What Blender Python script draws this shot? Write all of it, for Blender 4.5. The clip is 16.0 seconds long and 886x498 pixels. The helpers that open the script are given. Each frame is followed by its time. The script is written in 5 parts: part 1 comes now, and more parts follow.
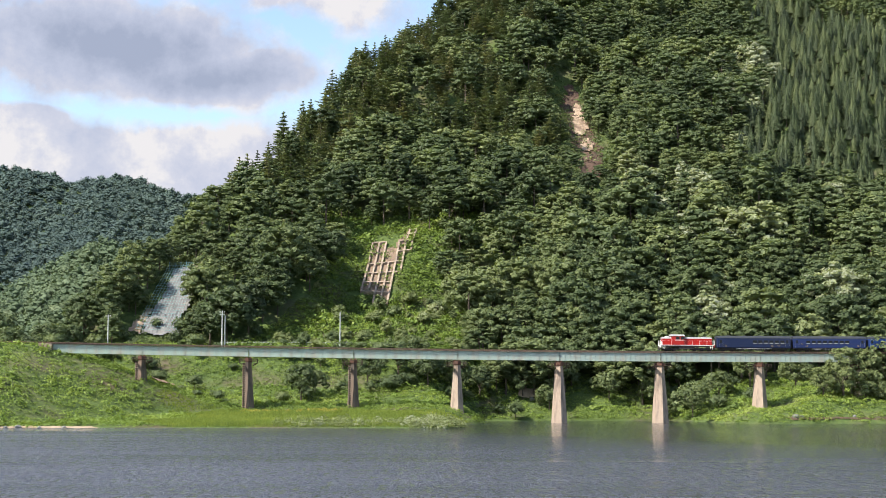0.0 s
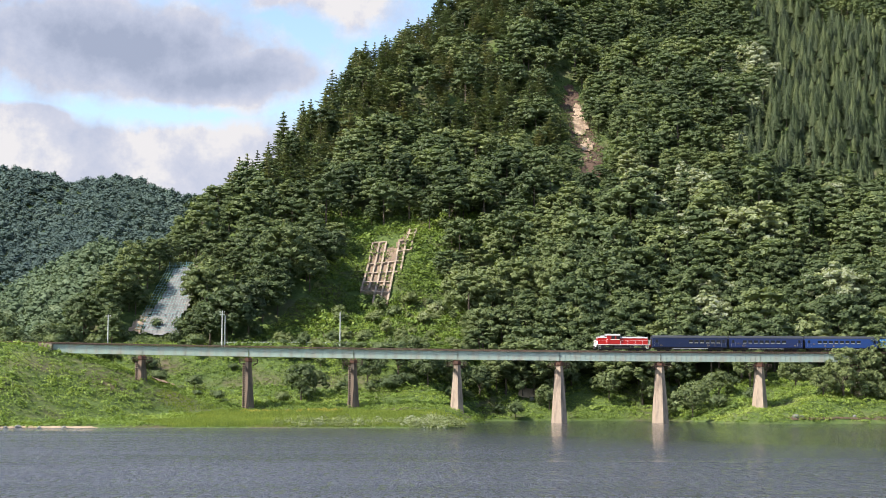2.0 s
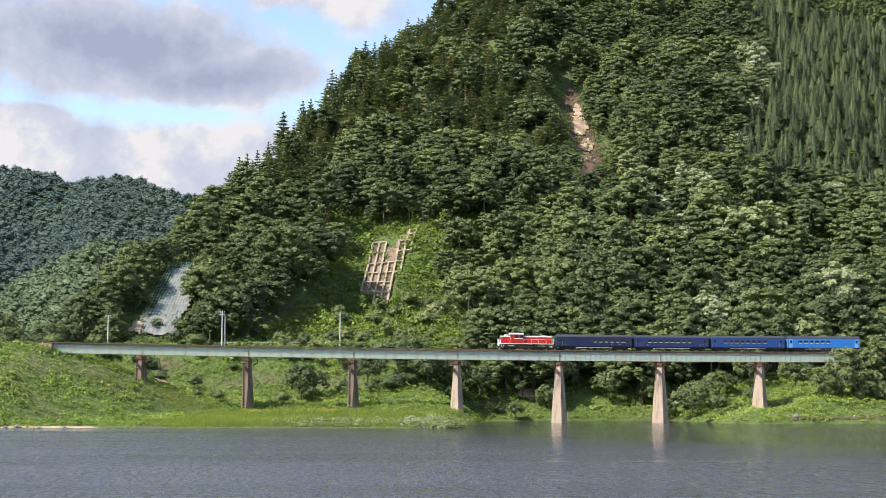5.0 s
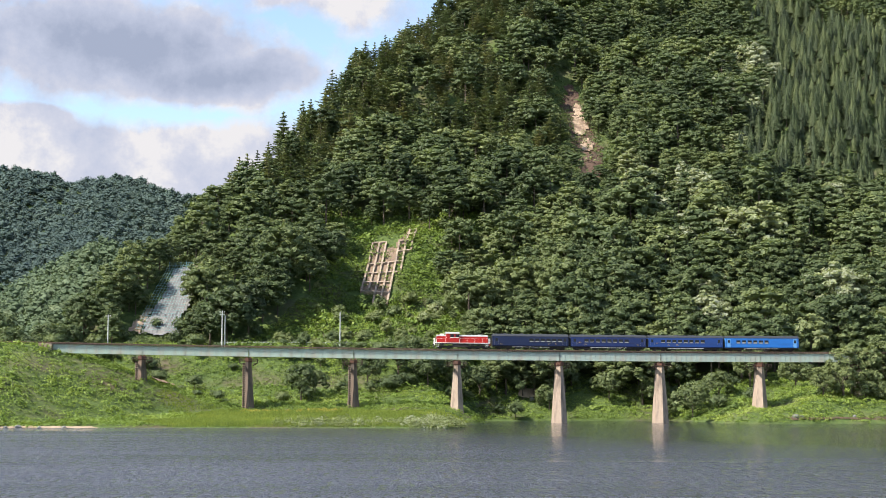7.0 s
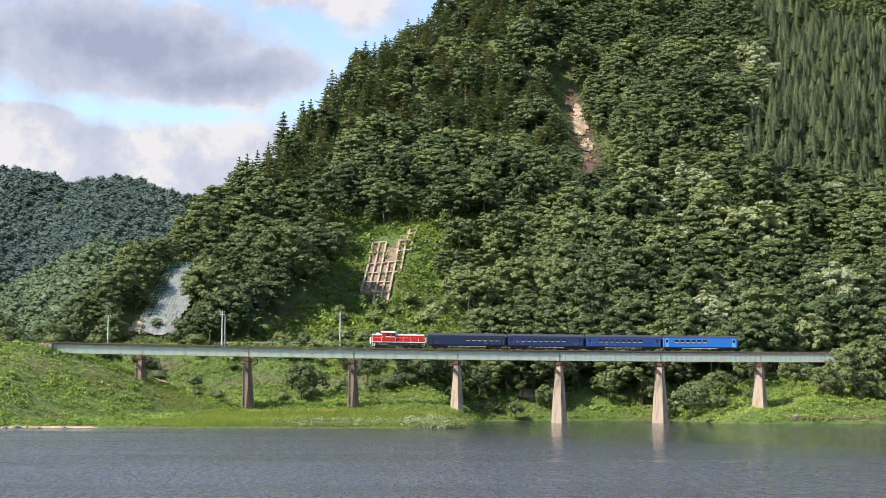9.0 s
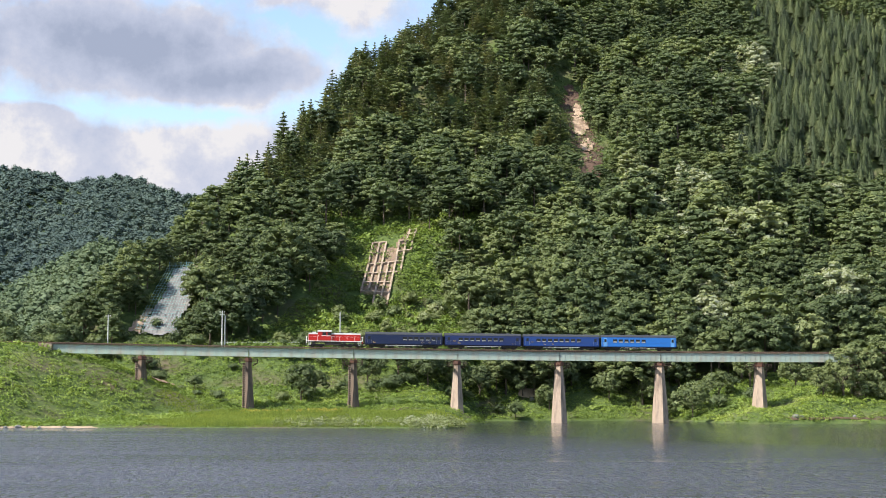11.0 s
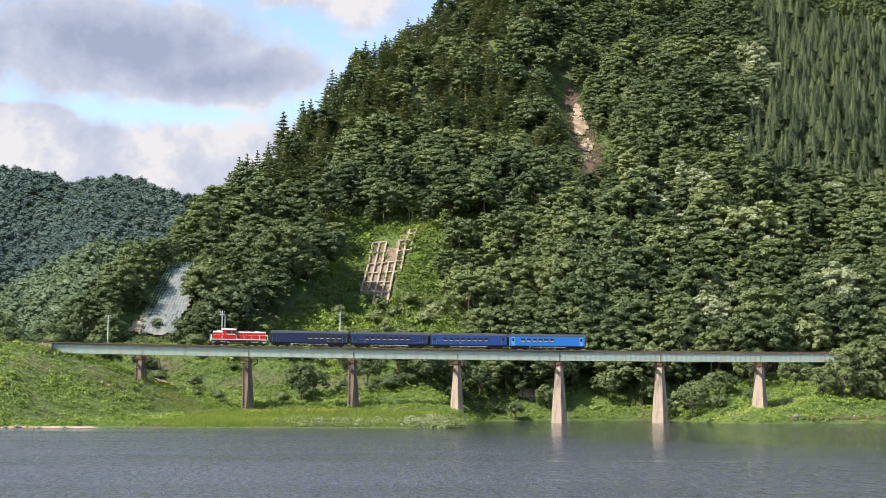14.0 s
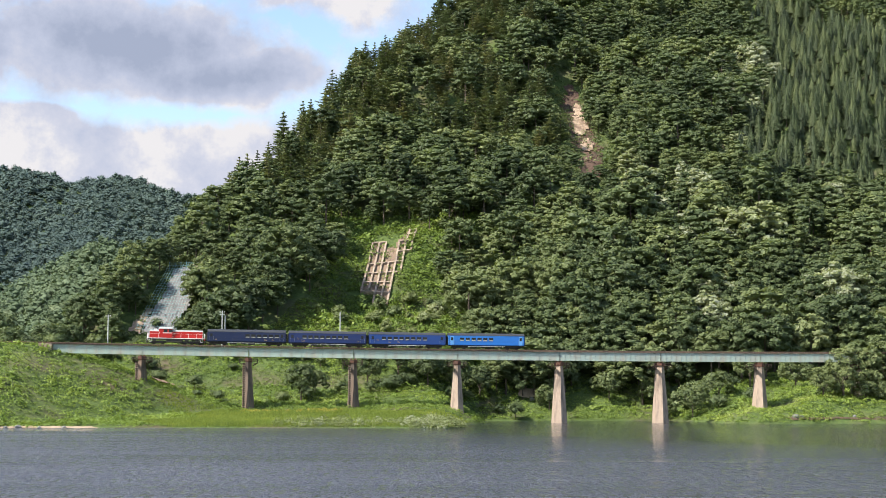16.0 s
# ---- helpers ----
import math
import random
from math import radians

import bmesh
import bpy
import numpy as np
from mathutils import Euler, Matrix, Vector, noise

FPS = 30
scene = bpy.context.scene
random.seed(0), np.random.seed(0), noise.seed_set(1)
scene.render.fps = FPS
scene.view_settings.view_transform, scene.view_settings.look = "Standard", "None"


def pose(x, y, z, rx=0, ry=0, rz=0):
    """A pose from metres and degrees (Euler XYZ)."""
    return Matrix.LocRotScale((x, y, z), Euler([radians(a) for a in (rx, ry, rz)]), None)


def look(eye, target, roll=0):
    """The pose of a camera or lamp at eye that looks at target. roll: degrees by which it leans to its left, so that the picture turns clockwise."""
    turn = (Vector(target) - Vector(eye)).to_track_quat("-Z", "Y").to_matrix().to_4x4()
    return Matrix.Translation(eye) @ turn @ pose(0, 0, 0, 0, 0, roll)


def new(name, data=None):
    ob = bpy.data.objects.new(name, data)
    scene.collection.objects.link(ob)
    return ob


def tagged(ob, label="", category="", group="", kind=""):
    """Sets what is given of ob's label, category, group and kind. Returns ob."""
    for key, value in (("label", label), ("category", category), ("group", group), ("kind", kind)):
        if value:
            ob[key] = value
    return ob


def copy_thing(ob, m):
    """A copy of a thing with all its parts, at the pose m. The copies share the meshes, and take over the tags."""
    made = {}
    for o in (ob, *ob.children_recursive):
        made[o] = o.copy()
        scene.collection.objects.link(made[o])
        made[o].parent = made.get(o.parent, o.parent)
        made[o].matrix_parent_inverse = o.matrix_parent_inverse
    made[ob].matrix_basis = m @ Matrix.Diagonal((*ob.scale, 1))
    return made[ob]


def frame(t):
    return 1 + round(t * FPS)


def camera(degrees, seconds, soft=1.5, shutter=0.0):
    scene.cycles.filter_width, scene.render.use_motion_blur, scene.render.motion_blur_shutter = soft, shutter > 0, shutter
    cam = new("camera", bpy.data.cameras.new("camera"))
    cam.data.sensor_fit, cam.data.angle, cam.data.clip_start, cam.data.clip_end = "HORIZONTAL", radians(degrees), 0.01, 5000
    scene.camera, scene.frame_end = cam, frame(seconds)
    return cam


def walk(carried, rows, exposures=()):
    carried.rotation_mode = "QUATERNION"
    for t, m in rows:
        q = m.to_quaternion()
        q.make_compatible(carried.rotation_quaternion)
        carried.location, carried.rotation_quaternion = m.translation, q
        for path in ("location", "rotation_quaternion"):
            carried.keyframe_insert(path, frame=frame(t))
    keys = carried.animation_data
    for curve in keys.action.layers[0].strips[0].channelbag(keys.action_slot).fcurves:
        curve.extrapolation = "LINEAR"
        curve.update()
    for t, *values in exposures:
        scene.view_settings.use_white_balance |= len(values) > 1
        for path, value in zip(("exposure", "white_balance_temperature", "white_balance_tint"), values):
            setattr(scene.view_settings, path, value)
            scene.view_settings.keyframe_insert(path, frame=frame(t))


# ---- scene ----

# ================= camera: stands still on the near shore =================
cam = camera(32.0, 16.0, soft=0.95)
EYE = (0.0, 0.0, 6.8)
AIM = pose(*EYE, 95.41, 0, 0)
walk(cam, [(0.0, AIM), (16.0, AIM)], [(0.0, 1.1), (16.0, 1.1)])

# ================= world, sun =================
SUN_DIR = Vector((-0.70, -0.38, 0.90)).normalized()
world = bpy.data.worlds.new("sky")
scene.world = world
world.use_nodes = True
wn = world.node_tree
sky = wn.nodes.new("ShaderNodeTexSky")
sky.sky_type = "NISHITA"
sky.sun_disc = False
sky.sun_elevation = math.asin(SUN_DIR.z)
sky.sun_rotation = math.atan2(SUN_DIR.x, SUN_DIR.y)
sky.air_density, sky.dust_density, sky.ozone_density = 1.0, 1.2, 1.0
wn.links.new(sky.outputs[0], wn.nodes["Background"].inputs[0])
wn.nodes["Background"].inputs[1].default_value = 0.122
sun = new("sun", bpy.data.lights.new("sun", "SUN"))
sun.data.energy, sun.data.angle, sun.data.color = 4.6, radians(0.5), (1.0, 0.95, 0.86)
sun.matrix_world = look(SUN_DIR * 300, (0, 0, 0))


# ================= materials =================
class Nodes:
    """A small writer of node trees."""

    def __init__(self, name):
        self.mat = bpy.data.materials.new(name)
        self.mat.use_nodes = True
        self.t = self.mat.node_tree
        self.bsdf = self.t.nodes["Principled BSDF"]
        self.out = self.t.nodes["Material Output"]

    def add(self, kind, **kw):
        n = self.t.nodes.new("ShaderNode" + kind)
        for k, v in kw.items():
            if k == "operation":
                n.operation = v
            elif k == "blend":
                n.blend_type = v
            elif k == "dtype":
                n.data_type = v
            elif k == "attr":
                n.attribute_name = v
        return n

    def link(self, a, b):
        self.t.links.new(a, b)

    def val(self, sock, v):
        if hasattr(v, "is_output"):
            self.link(v, sock)
        else:
            sock.default_value = v

    def coords(self, scale=(1, 1, 1), space="Object"):
        c = self.add("TexCoord")
        m = self.add("Mapping")
        m.inputs["Scale"].default_value = scale
        self.link(c.outputs[space], m.inputs["Vector"])
        return m.outputs[0]

    def noise(self, vec, scale, detail=4.0, rough=0.55):
        n = self.add("TexNoise")
        self.link(vec, n.inputs["Vector"])
        n.inputs["Scale"].default_value = scale
        n.inputs["Detail"].default_value = detail
        n.inputs["Roughness"].default_value = rough
        return n.outputs["Fac"]

    def ramp(self, fac, stops):
        r = self.add("ValToRGB")
        e = r.color_ramp.elements
        while len(e) < len(stops):
            e.new(0.5)
        for el, (p, c) in zip(e, stops):
            el.position, el.color = p, (*c, 1) if len(c) == 3 else c
        self.link(fac, r.inputs[0])
        return r.outputs[0]

    def math(self, op, a, b=0.0, clamp=False):
        n = self.add("Math", operation=op)
        n.use_clamp = clamp
        self.val(n.inputs[0], a)
        self.val(n.inputs[1], b)
        return n.outputs[0]

    def mix(self, fac, a, b, blend="MIX"):
        n = self.add("Mix", dtype="RGBA", blend=blend)
        self.val(n.inputs[0], fac)
        self.val(n.inputs[6], a if hasattr(a, "is_output") else (*a, 1))
        self.val(n.inputs[7], b if hasattr(b, "is_output") else (*b, 1))
        return n.outputs[2]

    def bump(self, height, strength, distance):
        b = self.add("Bump")
        b.inputs["Strength"].default_value = strength
        b.inputs["Distance"].default_value = distance
        self.link(height, b.inputs["Height"])
        self.link(b.outputs[0], self.bsdf.inputs["Normal"])
        return b

    def set(self, color=None, rough=None, metal=None, spec=None):
        for key, v in (("Base Color", color), ("Roughness", rough), ("Metallic", metal), ("Specular IOR Level", spec)):
            if v is not None:
                if isinstance(v, tuple) and len(v) == 3:
                    v = (*v, 1)
                self.val(self.bsdf.inputs[key], v)
        return self.mat


def leaf_material(name, stops, rough=0.55, through_light=0.3, mixed=0.22):
    n = Nodes(name)
    tint = n.add("Attribute", attr="tint").outputs["Fac"]
    isl = n.add("NewGeometry").outputs["Random Per Island"]
    jit = n.math("MULTIPLY_ADD", isl, mixed)
    jit.node.inputs[2].default_value = -0.5 * mixed
    col = n.ramp(n.math("ADD", tint, jit, clamp=True), stops)
    big = n.noise(n.coords(), 0.05, 2.0)
    col = n.mix(n.math("MULTIPLY", big, 0.35), col, n.mix(1.0, col, (1.3, 1.12, 0.8), "MULTIPLY"))
    n.set(col, rough, 0.0, 0.22)
    tr = n.add("BsdfTranslucent")
    n.link(n.mix(1.0, col, (1.25, 1.25, 0.65), "MULTIPLY"), tr.inputs[0])
    mx = n.add("MixShader")
    mx.inputs[0].default_value = through_light
    n.link(n.bsdf.outputs[0], mx.inputs[1])
    n.link(tr.outputs[0], mx.inputs[2])
    n.link(mx.outputs[0], n.out.inputs[0])
    return n.mat


def surface(name, a, b, scale=1.5, rough=0.7, metal=0.0, bump=0.2, dist=0.02, stretch=(1, 1, 1), dirt=None, dirt_scale=0.3, spec=0.4):
    """Two-tone noisy surface with broad stains and fine relief."""
    n = Nodes(name)
    v = n.coords(stretch)
    fine = n.noise(v, scale * 4, 6.0, 0.65)
    col = n.mix(n.ramp(fine, [(0.3, (0, 0, 0)), (0.7, (1, 1, 1))]), a, b)
    if dirt:
        d = n.noise(v, dirt_scale, 5.0, 0.6)
        col = n.mix(n.ramp(d, [(0.48, (0, 0, 0)), (0.68, (1, 1, 1))]), col, dirt)
    n.bump(fine, bump, dist)
    return n.set(col, rough, metal, spec)


LEAF_STOPS = [(0.0, (0.042, 0.062, 0.030)), (0.35, (0.092, 0.126, 0.058)), (0.6, (0.146, 0.180, 0.076)), (0.8, (0.203, 0.236, 0.105)), (1.0, (0.34, 0.37, 0.29))]
M_LEAF = leaf_material("broadleaf", LEAF_STOPS)
M_PINE = leaf_material("conifer_needles", [(0.0, (0.080, 0.110, 0.062)), (0.5, (0.132, 0.164, 0.086)), (1.0, (0.195, 0.205, 0.112))], 0.6, 0.25)
M_CEDAR = leaf_material("cedar_needles", [(0.0, (0.026, 0.040, 0.018)), (0.5, (0.050, 0.071, 0.030)), (1.0, (0.086, 0.108, 0.044))], 0.6, 0.12)
M_GRASS = leaf_material("grass", [(0.0, (0.065, 0.095, 0.024)), (0.4, (0.150, 0.205, 0.042)), (0.75, (0.235, 0.290, 0.060)), (1.0, (0.42, 0.36, 0.09))], 0.6, 0.35)
M_HERB = leaf_material("bank_herb_leaves", [(0.0, (0.075, 0.110, 0.028)), (0.35, (0.132, 0.198, 0.044)), (0.6, (0.200, 0.276, 0.060)), (0.8, (0.28, 0.345, 0.085)), (1.0, (0.40, 0.42, 0.26))], mixed=0.09)
M_BARK = surface("bark", (0.06, 0.045, 0.032), (0.13, 0.10, 0.075), 2.0, 0.9, bump=0.6, dist=0.05, stretch=(1, 1, 0.25))
# distance haze is painted into these base colours, bluest on the far hills
M_FAR = leaf_material("far_leaves_haze_tint", [(0.0, (0.058, 0.090, 0.092)), (0.5, (0.080, 0.118, 0.110)), (1.0, (0.110, 0.148, 0.122))], 0.9, 0.15, 0.08)
M_MIDHILL = leaf_material("olive_leaves_haze_tint", [(0.0, (0.055, 0.088, 0.058)), (0.5, (0.092, 0.132, 0.078)), (1.0, (0.130, 0.165, 0.095))], 0.8, 0.15, 0.10)


def ground_material():
    n = Nodes("ground_soil_and_grass")
    v = n.coords()
    a = n.noise(v, 0.9, 8.0, 0.7)
    b = n.noise(v, 0.06, 5.0, 0.6)
    c = n.ramp(a, [(0.25, (0.034, 0.052, 0.017)), (0.5, (0.068, 0.100, 0.027)), (0.75, (0.115, 0.145, 0.042))])
    c = n.mix(n.ramp(b, [(0.5, (0, 0, 0)), (0.72, (1, 1, 1))]), c, (0.105, 0.085, 0.055))
    n.bump(a, 0.8, 0.3)
    return n.set(c, 0.95, 0, 0.2)


M_GROUND = ground_material()


def water_material():
    n = Nodes("lake_water")
    v = n.coords((1.0, 1.0, 1.0))
    warp = n.add("TexNoise")
    warp.inputs["Scale"].default_value, warp.inputs["Detail"].default_value = 0.12, 4.0
    n.link(v, warp.inputs["Vector"])
    push = n.add("VectorMath", operation="MULTIPLY_ADD")
    n.link(warp.outputs["Color"], push.inputs[0])
    push.inputs[1].default_value, push.inputs[2].default_value = (10, 3.5, 0), (-5, -1.75, 0)
    moved = n.add("VectorMath", operation="ADD")
    n.link(v, moved.inputs[0])
    n.link(push.outputs[0], moved.inputs[1])

    def still(cx, cy, rx, ry):
        m = n.add("Mapping")
        m.inputs["Location"].default_value = (-cx / rx, -cy / ry, 0)
        m.inputs["Scale"].default_value = (1 / rx, 1 / ry, 0)
        n.link(moved.outputs[0], m.inputs["Vector"])
        ln = n.add("VectorMath", operation="LENGTH")
        n.link(m.outputs[0], ln.inputs[0])
        return n.ramp(ln.outputs["Value"], [(0.75, (0, 0, 0)), (1.0, (1, 1, 1))])

    # wind-sheltered lanes lie smooth between the ripples
    calm = n.math("MULTIPLY", still(18, 162, 28, 1.6), still(-80, 306, 62, 9))
    calm = n.math("MULTIPLY", calm, still(-60, 262, 30, 3.0))
    sep = n.add("SeparateXYZ")
    n.link(v, sep.inputs[0])
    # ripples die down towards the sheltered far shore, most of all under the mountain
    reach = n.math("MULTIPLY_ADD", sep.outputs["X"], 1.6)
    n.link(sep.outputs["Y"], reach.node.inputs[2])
    fetch_and_sheen = n.add("MapRange")
    n.link(reach, fetch_and_sheen.inputs["Value"])
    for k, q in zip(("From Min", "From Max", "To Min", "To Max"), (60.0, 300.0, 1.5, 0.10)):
        fetch_and_sheen.inputs[k].default_value = q
    # cat's paws: short patches of stronger ripple
    paws = n.ramp(n.noise(n.coords((1.6, 0.34, 1.0)), 0.9, 6.0, 0.75), [(0.40, (0.06, 0.06, 0.06)), (0.64, (1, 1, 1))])
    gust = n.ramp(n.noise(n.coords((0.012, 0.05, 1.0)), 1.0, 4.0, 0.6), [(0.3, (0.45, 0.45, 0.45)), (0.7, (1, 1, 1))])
    amp = n.math("MULTIPLY", n.math("MULTIPLY", n.math("MAXIMUM", calm, 0.22), fetch_and_sheen.outputs[0]), n.math("MULTIPLY", paws, gust))
    w1 = n.noise(n.coords((0.7, 1.0, 1.0)), 0.8, 5.0, 0.65)
    w2 = n.noise(n.coords((0.6, 1.0, 1.0)), 3.0, 4.0, 0.65)
    h = n.math("ADD", w1, n.math("MULTIPLY", w2, 0.35))
    n.bump(n.math("MULTIPLY", h, amp), 1.0, 1.1)
    # sky's pale and the mountain's dark reflection painted into the base colour by position
    n.set(n.mix(n.math("MULTIPLY", gust, fetch_and_sheen.outputs[0], clamp=True), (0.012, 0.015, 0.022), (0.128, 0.138, 0.178)), n.math("MULTIPLY_ADD", amp, 0.80), 0.0, 0.5)
    n.bsdf.inputs["Roughness"].links[0].from_node.inputs[2].default_value = 0.03
    n.bsdf.inputs["IOR"].default_value = 1.333
    return n.mat


M_WATER = water_material()
M_CONCRETE = surface("weathered_concrete", (0.29, 0.215, 0.16), (0.38, 0.295, 0.225), 0.8, 0.85, bump=0.3, dist=0.02, stretch=(1, 1, 0.25), dirt=(0.15, 0.115, 0.09), dirt_scale=0.6)
M_DARK_CONCRETE = surface("dark_brown_concrete", (0.125, 0.088, 0.066), (0.20, 0.145, 0.108), 0.8, 0.9, bump=0.3, dist=0.02, stretch=(1, 1, 0.25), dirt=(0.06, 0.048, 0.04), dirt_scale=0.6)
M_GIRDER = surface("pale_green_paint", (0.29, 0.355, 0.305), (0.345, 0.41, 0.36), 0.8, 0.5, bump=0.08, dist=0.01, stretch=(1, 1, 0.3), dirt=(0.33, 0.31, 0.25), dirt_scale=0.35)
M_GALLERY = surface("sooty_steel", (0.030, 0.020, 0.016), (0.075, 0.045, 0.032), 2.0, 0.8, 0.2, 0.3, 0.01)
M_RUST = surface("rusty_steel", (0.085, 0.038, 0.025), (0.16, 0.075, 0.047), 2.0, 0.85, 0.2, 0.4, 0.01, dirt=(0.07, 0.04, 0.03), dirt_scale=1.2)
M_SLEEPER = surface("creosoted_timber", (0.045, 0.030, 0.022), (0.12, 0.085, 0.06), 2.0, 0.9, bump=0.4, dist=0.02, dirt=(0.16, 0.10, 0.07), dirt_scale=1.0)
M_ROCK = surface("grey_rock", (0.13, 0.13, 0.127), (0.22, 0.217, 0.21), 0.35, 0.9, bump=0.9, dist=0.3, dirt=(0.20, 0.19, 0.17), dirt_scale=0.25)
M_SOIL = surface("bare_tan_soil", (0.27, 0.19, 0.125), (0.40, 0.31, 0.22), 0.3, 0.95, bump=0.8, dist=0.3, dirt=(0.16, 0.10, 0.07), dirt_scale=0.12)
M_POLE = surface("pale_concrete_pole", (0.42, 0.42, 0.40), (0.52, 0.52, 0.50), 1.0, 0.8, bump=0.1)


# ================= mesh tools =================
def mesh_faces(name, verts, faces, mats, tint=None, slot=None, smooth=False):
    """A mesh from an (n, 3) array of vertices and an (m, 3) or (m, 4) array of faces."""
    me = bpy.data.meshes.new(name)
    verts, faces = np.asarray(verts, np.float32), np.asarray(faces, np.int32)
    me.vertices.add(len(verts))
    me.vertices.foreach_set("co", verts.ravel())
    me.loops.add(faces.size)
    me.loops.foreach_set("vertex_index", faces.ravel())
    me.polygons.add(len(faces))
    me.polygons.foreach_set("loop_start", np.arange(0, faces.size, faces.shape[1], dtype=np.int32))
    for m in mats:
        me.materials.append(m)
    if slot is not None:
        me.polygons.foreach_set("material_index", np.asarray(slot, np.int32))
    me.polygons.foreach_set("use_smooth", np.full(len(faces), smooth))
    if tint is not None:
        me.attributes.new("tint", "FLOAT", "POINT").data.foreach_set("value", np.asarray(tint, np.float32))
    me.update(calc_edges=True)
    return me


def part(name, bm, material, parent, label=""):
    """Links a bmesh (or a mesh) as one part under a thing or a part."""
    if isinstance(bm, bmesh.types.BMesh):
        me = bpy.data.meshes.new(name)
        bm.to_mesh(me)
        bm.free()
        if material:
            me.materials.append(material)
    else:
        me = bm
    ob = new(name, me)
    ob.parent = parent
    if label:
        ob["label"] = label
    return ob


def box(bm, x0, y0, z0, x1, y1, z1, bevel=0.0):
    vs = [bm.verts.new((x, y, z)) for x in (x0, x1) for y in (y0, y1) for z in (z0, z1)]
    fs = [bm.faces.new([vs[i] for i in f]) for f in ((0, 1, 3, 2), (4, 6, 7, 5), (0, 4, 5, 1), (2, 3, 7, 6), (0, 2, 6, 4), (1, 5, 7, 3))]
    if bevel:
        es = list({e for f in fs for e in f.edges})
        bmesh.ops.bevel(bm, geom=es, offset=bevel, segments=2, affect="EDGES", profile=0.5)
    return bm


def boxes(*specs, bevel=0.0):
    bm = bmesh.new()
    for s in specs:
        box(bm, *s, bevel=bevel)
    return bm


def rod(bm, a, b, r0, r1=None, seg=8):
    """A round bar from a to b."""
    r1 = r0 if r1 is None else r1
    a, b = Vector(a), Vector(b)
    q = (b - a).to_track_quat("Z", "Y")
    rings = []
    for c, r in ((a, r0), (b, r1)):
        rings.append([bm.verts.new(c + q @ Vector((r * math.cos(2 * math.pi * i / seg), r * math.sin(2 * math.pi * i / seg), 0))) for i in range(seg)])
    for i in range(seg):
        j = (i + 1) % seg
        bm.faces.new((rings[0][i], rings[0][j], rings[1][j], rings[1][i]))
    bm.faces.new(rings[0][::-1])
    bm.faces.new(rings[1])
    return bm


def rods(*specs, seg=8):
    bm = bmesh.new()
    for s in specs:
        rod(bm, *s, seg=seg)
    return bm


def thing(name, m, label, category, group="", kind=""):
    ob = new(name)
    ob.empty_display_size = 0.5
    ob.matrix_world = m
    return tagged(ob, label, category, group, kind)


# ================= the ground =================
SPAN, SPAN_X, SPAN_Y = 25.6, 25.47, 2.55
BRIDGE_X, BRIDGE_Y = -73.0, 376.0


def bridge_point(n):
    """Top of the girders over pier n (n may be a fraction)."""
    return Vector((BRIDGE_X + SPAN_X * n, BRIDGE_Y + SPAN_Y * n, 18.72 - 0.44 * n + 0.033 * n * n))


def smooth01(a, b, x):
    t = np.clip((x - a) / (b - a), 0, 1)
    return t * t * (3 - 2 * t)


def wobble(x, y, s, seed):
    """Cheap rolling noise in -1..1."""
    r = np.random.RandomState(seed)
    out = np.zeros_like(np.asarray(x, float) + np.asarray(y, float))
    for k in range(5):
        a, p, q = r.uniform(0, 6.28), r.uniform(0, 6.28), 0.6 + 0.35 * k
        out = out + np.sin((x * math.cos(a) + y * math.sin(a)) * q / s * 6.28 + p) / (1 + 0.5 * k)
    return out / 2.6


CREASE_Y = [400, 437, 464, 510, 545, 569, 587, 629, 652, 680, 704, 725, 800, 900]
CREASE_X = [-121, -106, -97, -80, -67, -58, -50, -35.5, -20, -8, 6.5, 17.5, 57, 102]


def bank(x, y):
    q = y - (BRIDGE_Y + 0.1 * (x - BRIDGE_X))
    left = np.interp(y, [290, 318, 325, 328, 350, 376, 392, 410, 423, 429, 436], [-3, -1.0, 0.0, 0.7, 1.6, 3.4, 5.0, 9, 16.5, 20.2, 20.3])
    mid = np.interp(q, [-60, 10, 28, 31, 38, 50, 58], [-4, -3, -0.6, 0.6, 3, 11, 17.5])
    right = np.interp(q, [-60, -26, -16, -13.5, -7, 4, 22, 44, 58], [-4, -2, -0.4, 1.2, 3.2, 4.4, 6.5, 12, 17.5])
    wl = 1 - smooth01(-3, 15, x + 3 * np.sin(y * 0.11))
    wr = smooth01(58, 80, x)
    z = left * wl + mid * (1 - wl)
    z = z * (1 - wr) + right * wr
    z = z + 2.8 * smooth01(82, 98, x) * smooth01(-13, -2, q) * (1 - smooth01(14, 40, q))
    hill = 19.0 - 0.35 * np.maximum(0, x + 97) - 0.40 * np.maximum(0, -q - 3.5) - 0.25 * np.maximum(0, q - 14)
    hill = hill + 0.6 * wobble(x, y, 17, 3)
    z = z + 0.55 * wobble(x, y, 10, 12) * smooth01(1.2, 4.0, z) * (q < 58)
    flat = (np.abs(q) < 5) & (x < -94)
    z = np.where(q < 58, np.maximum(z, np.where(flat, np.minimum(hill, 18.95), hill)), z)
    return z, q


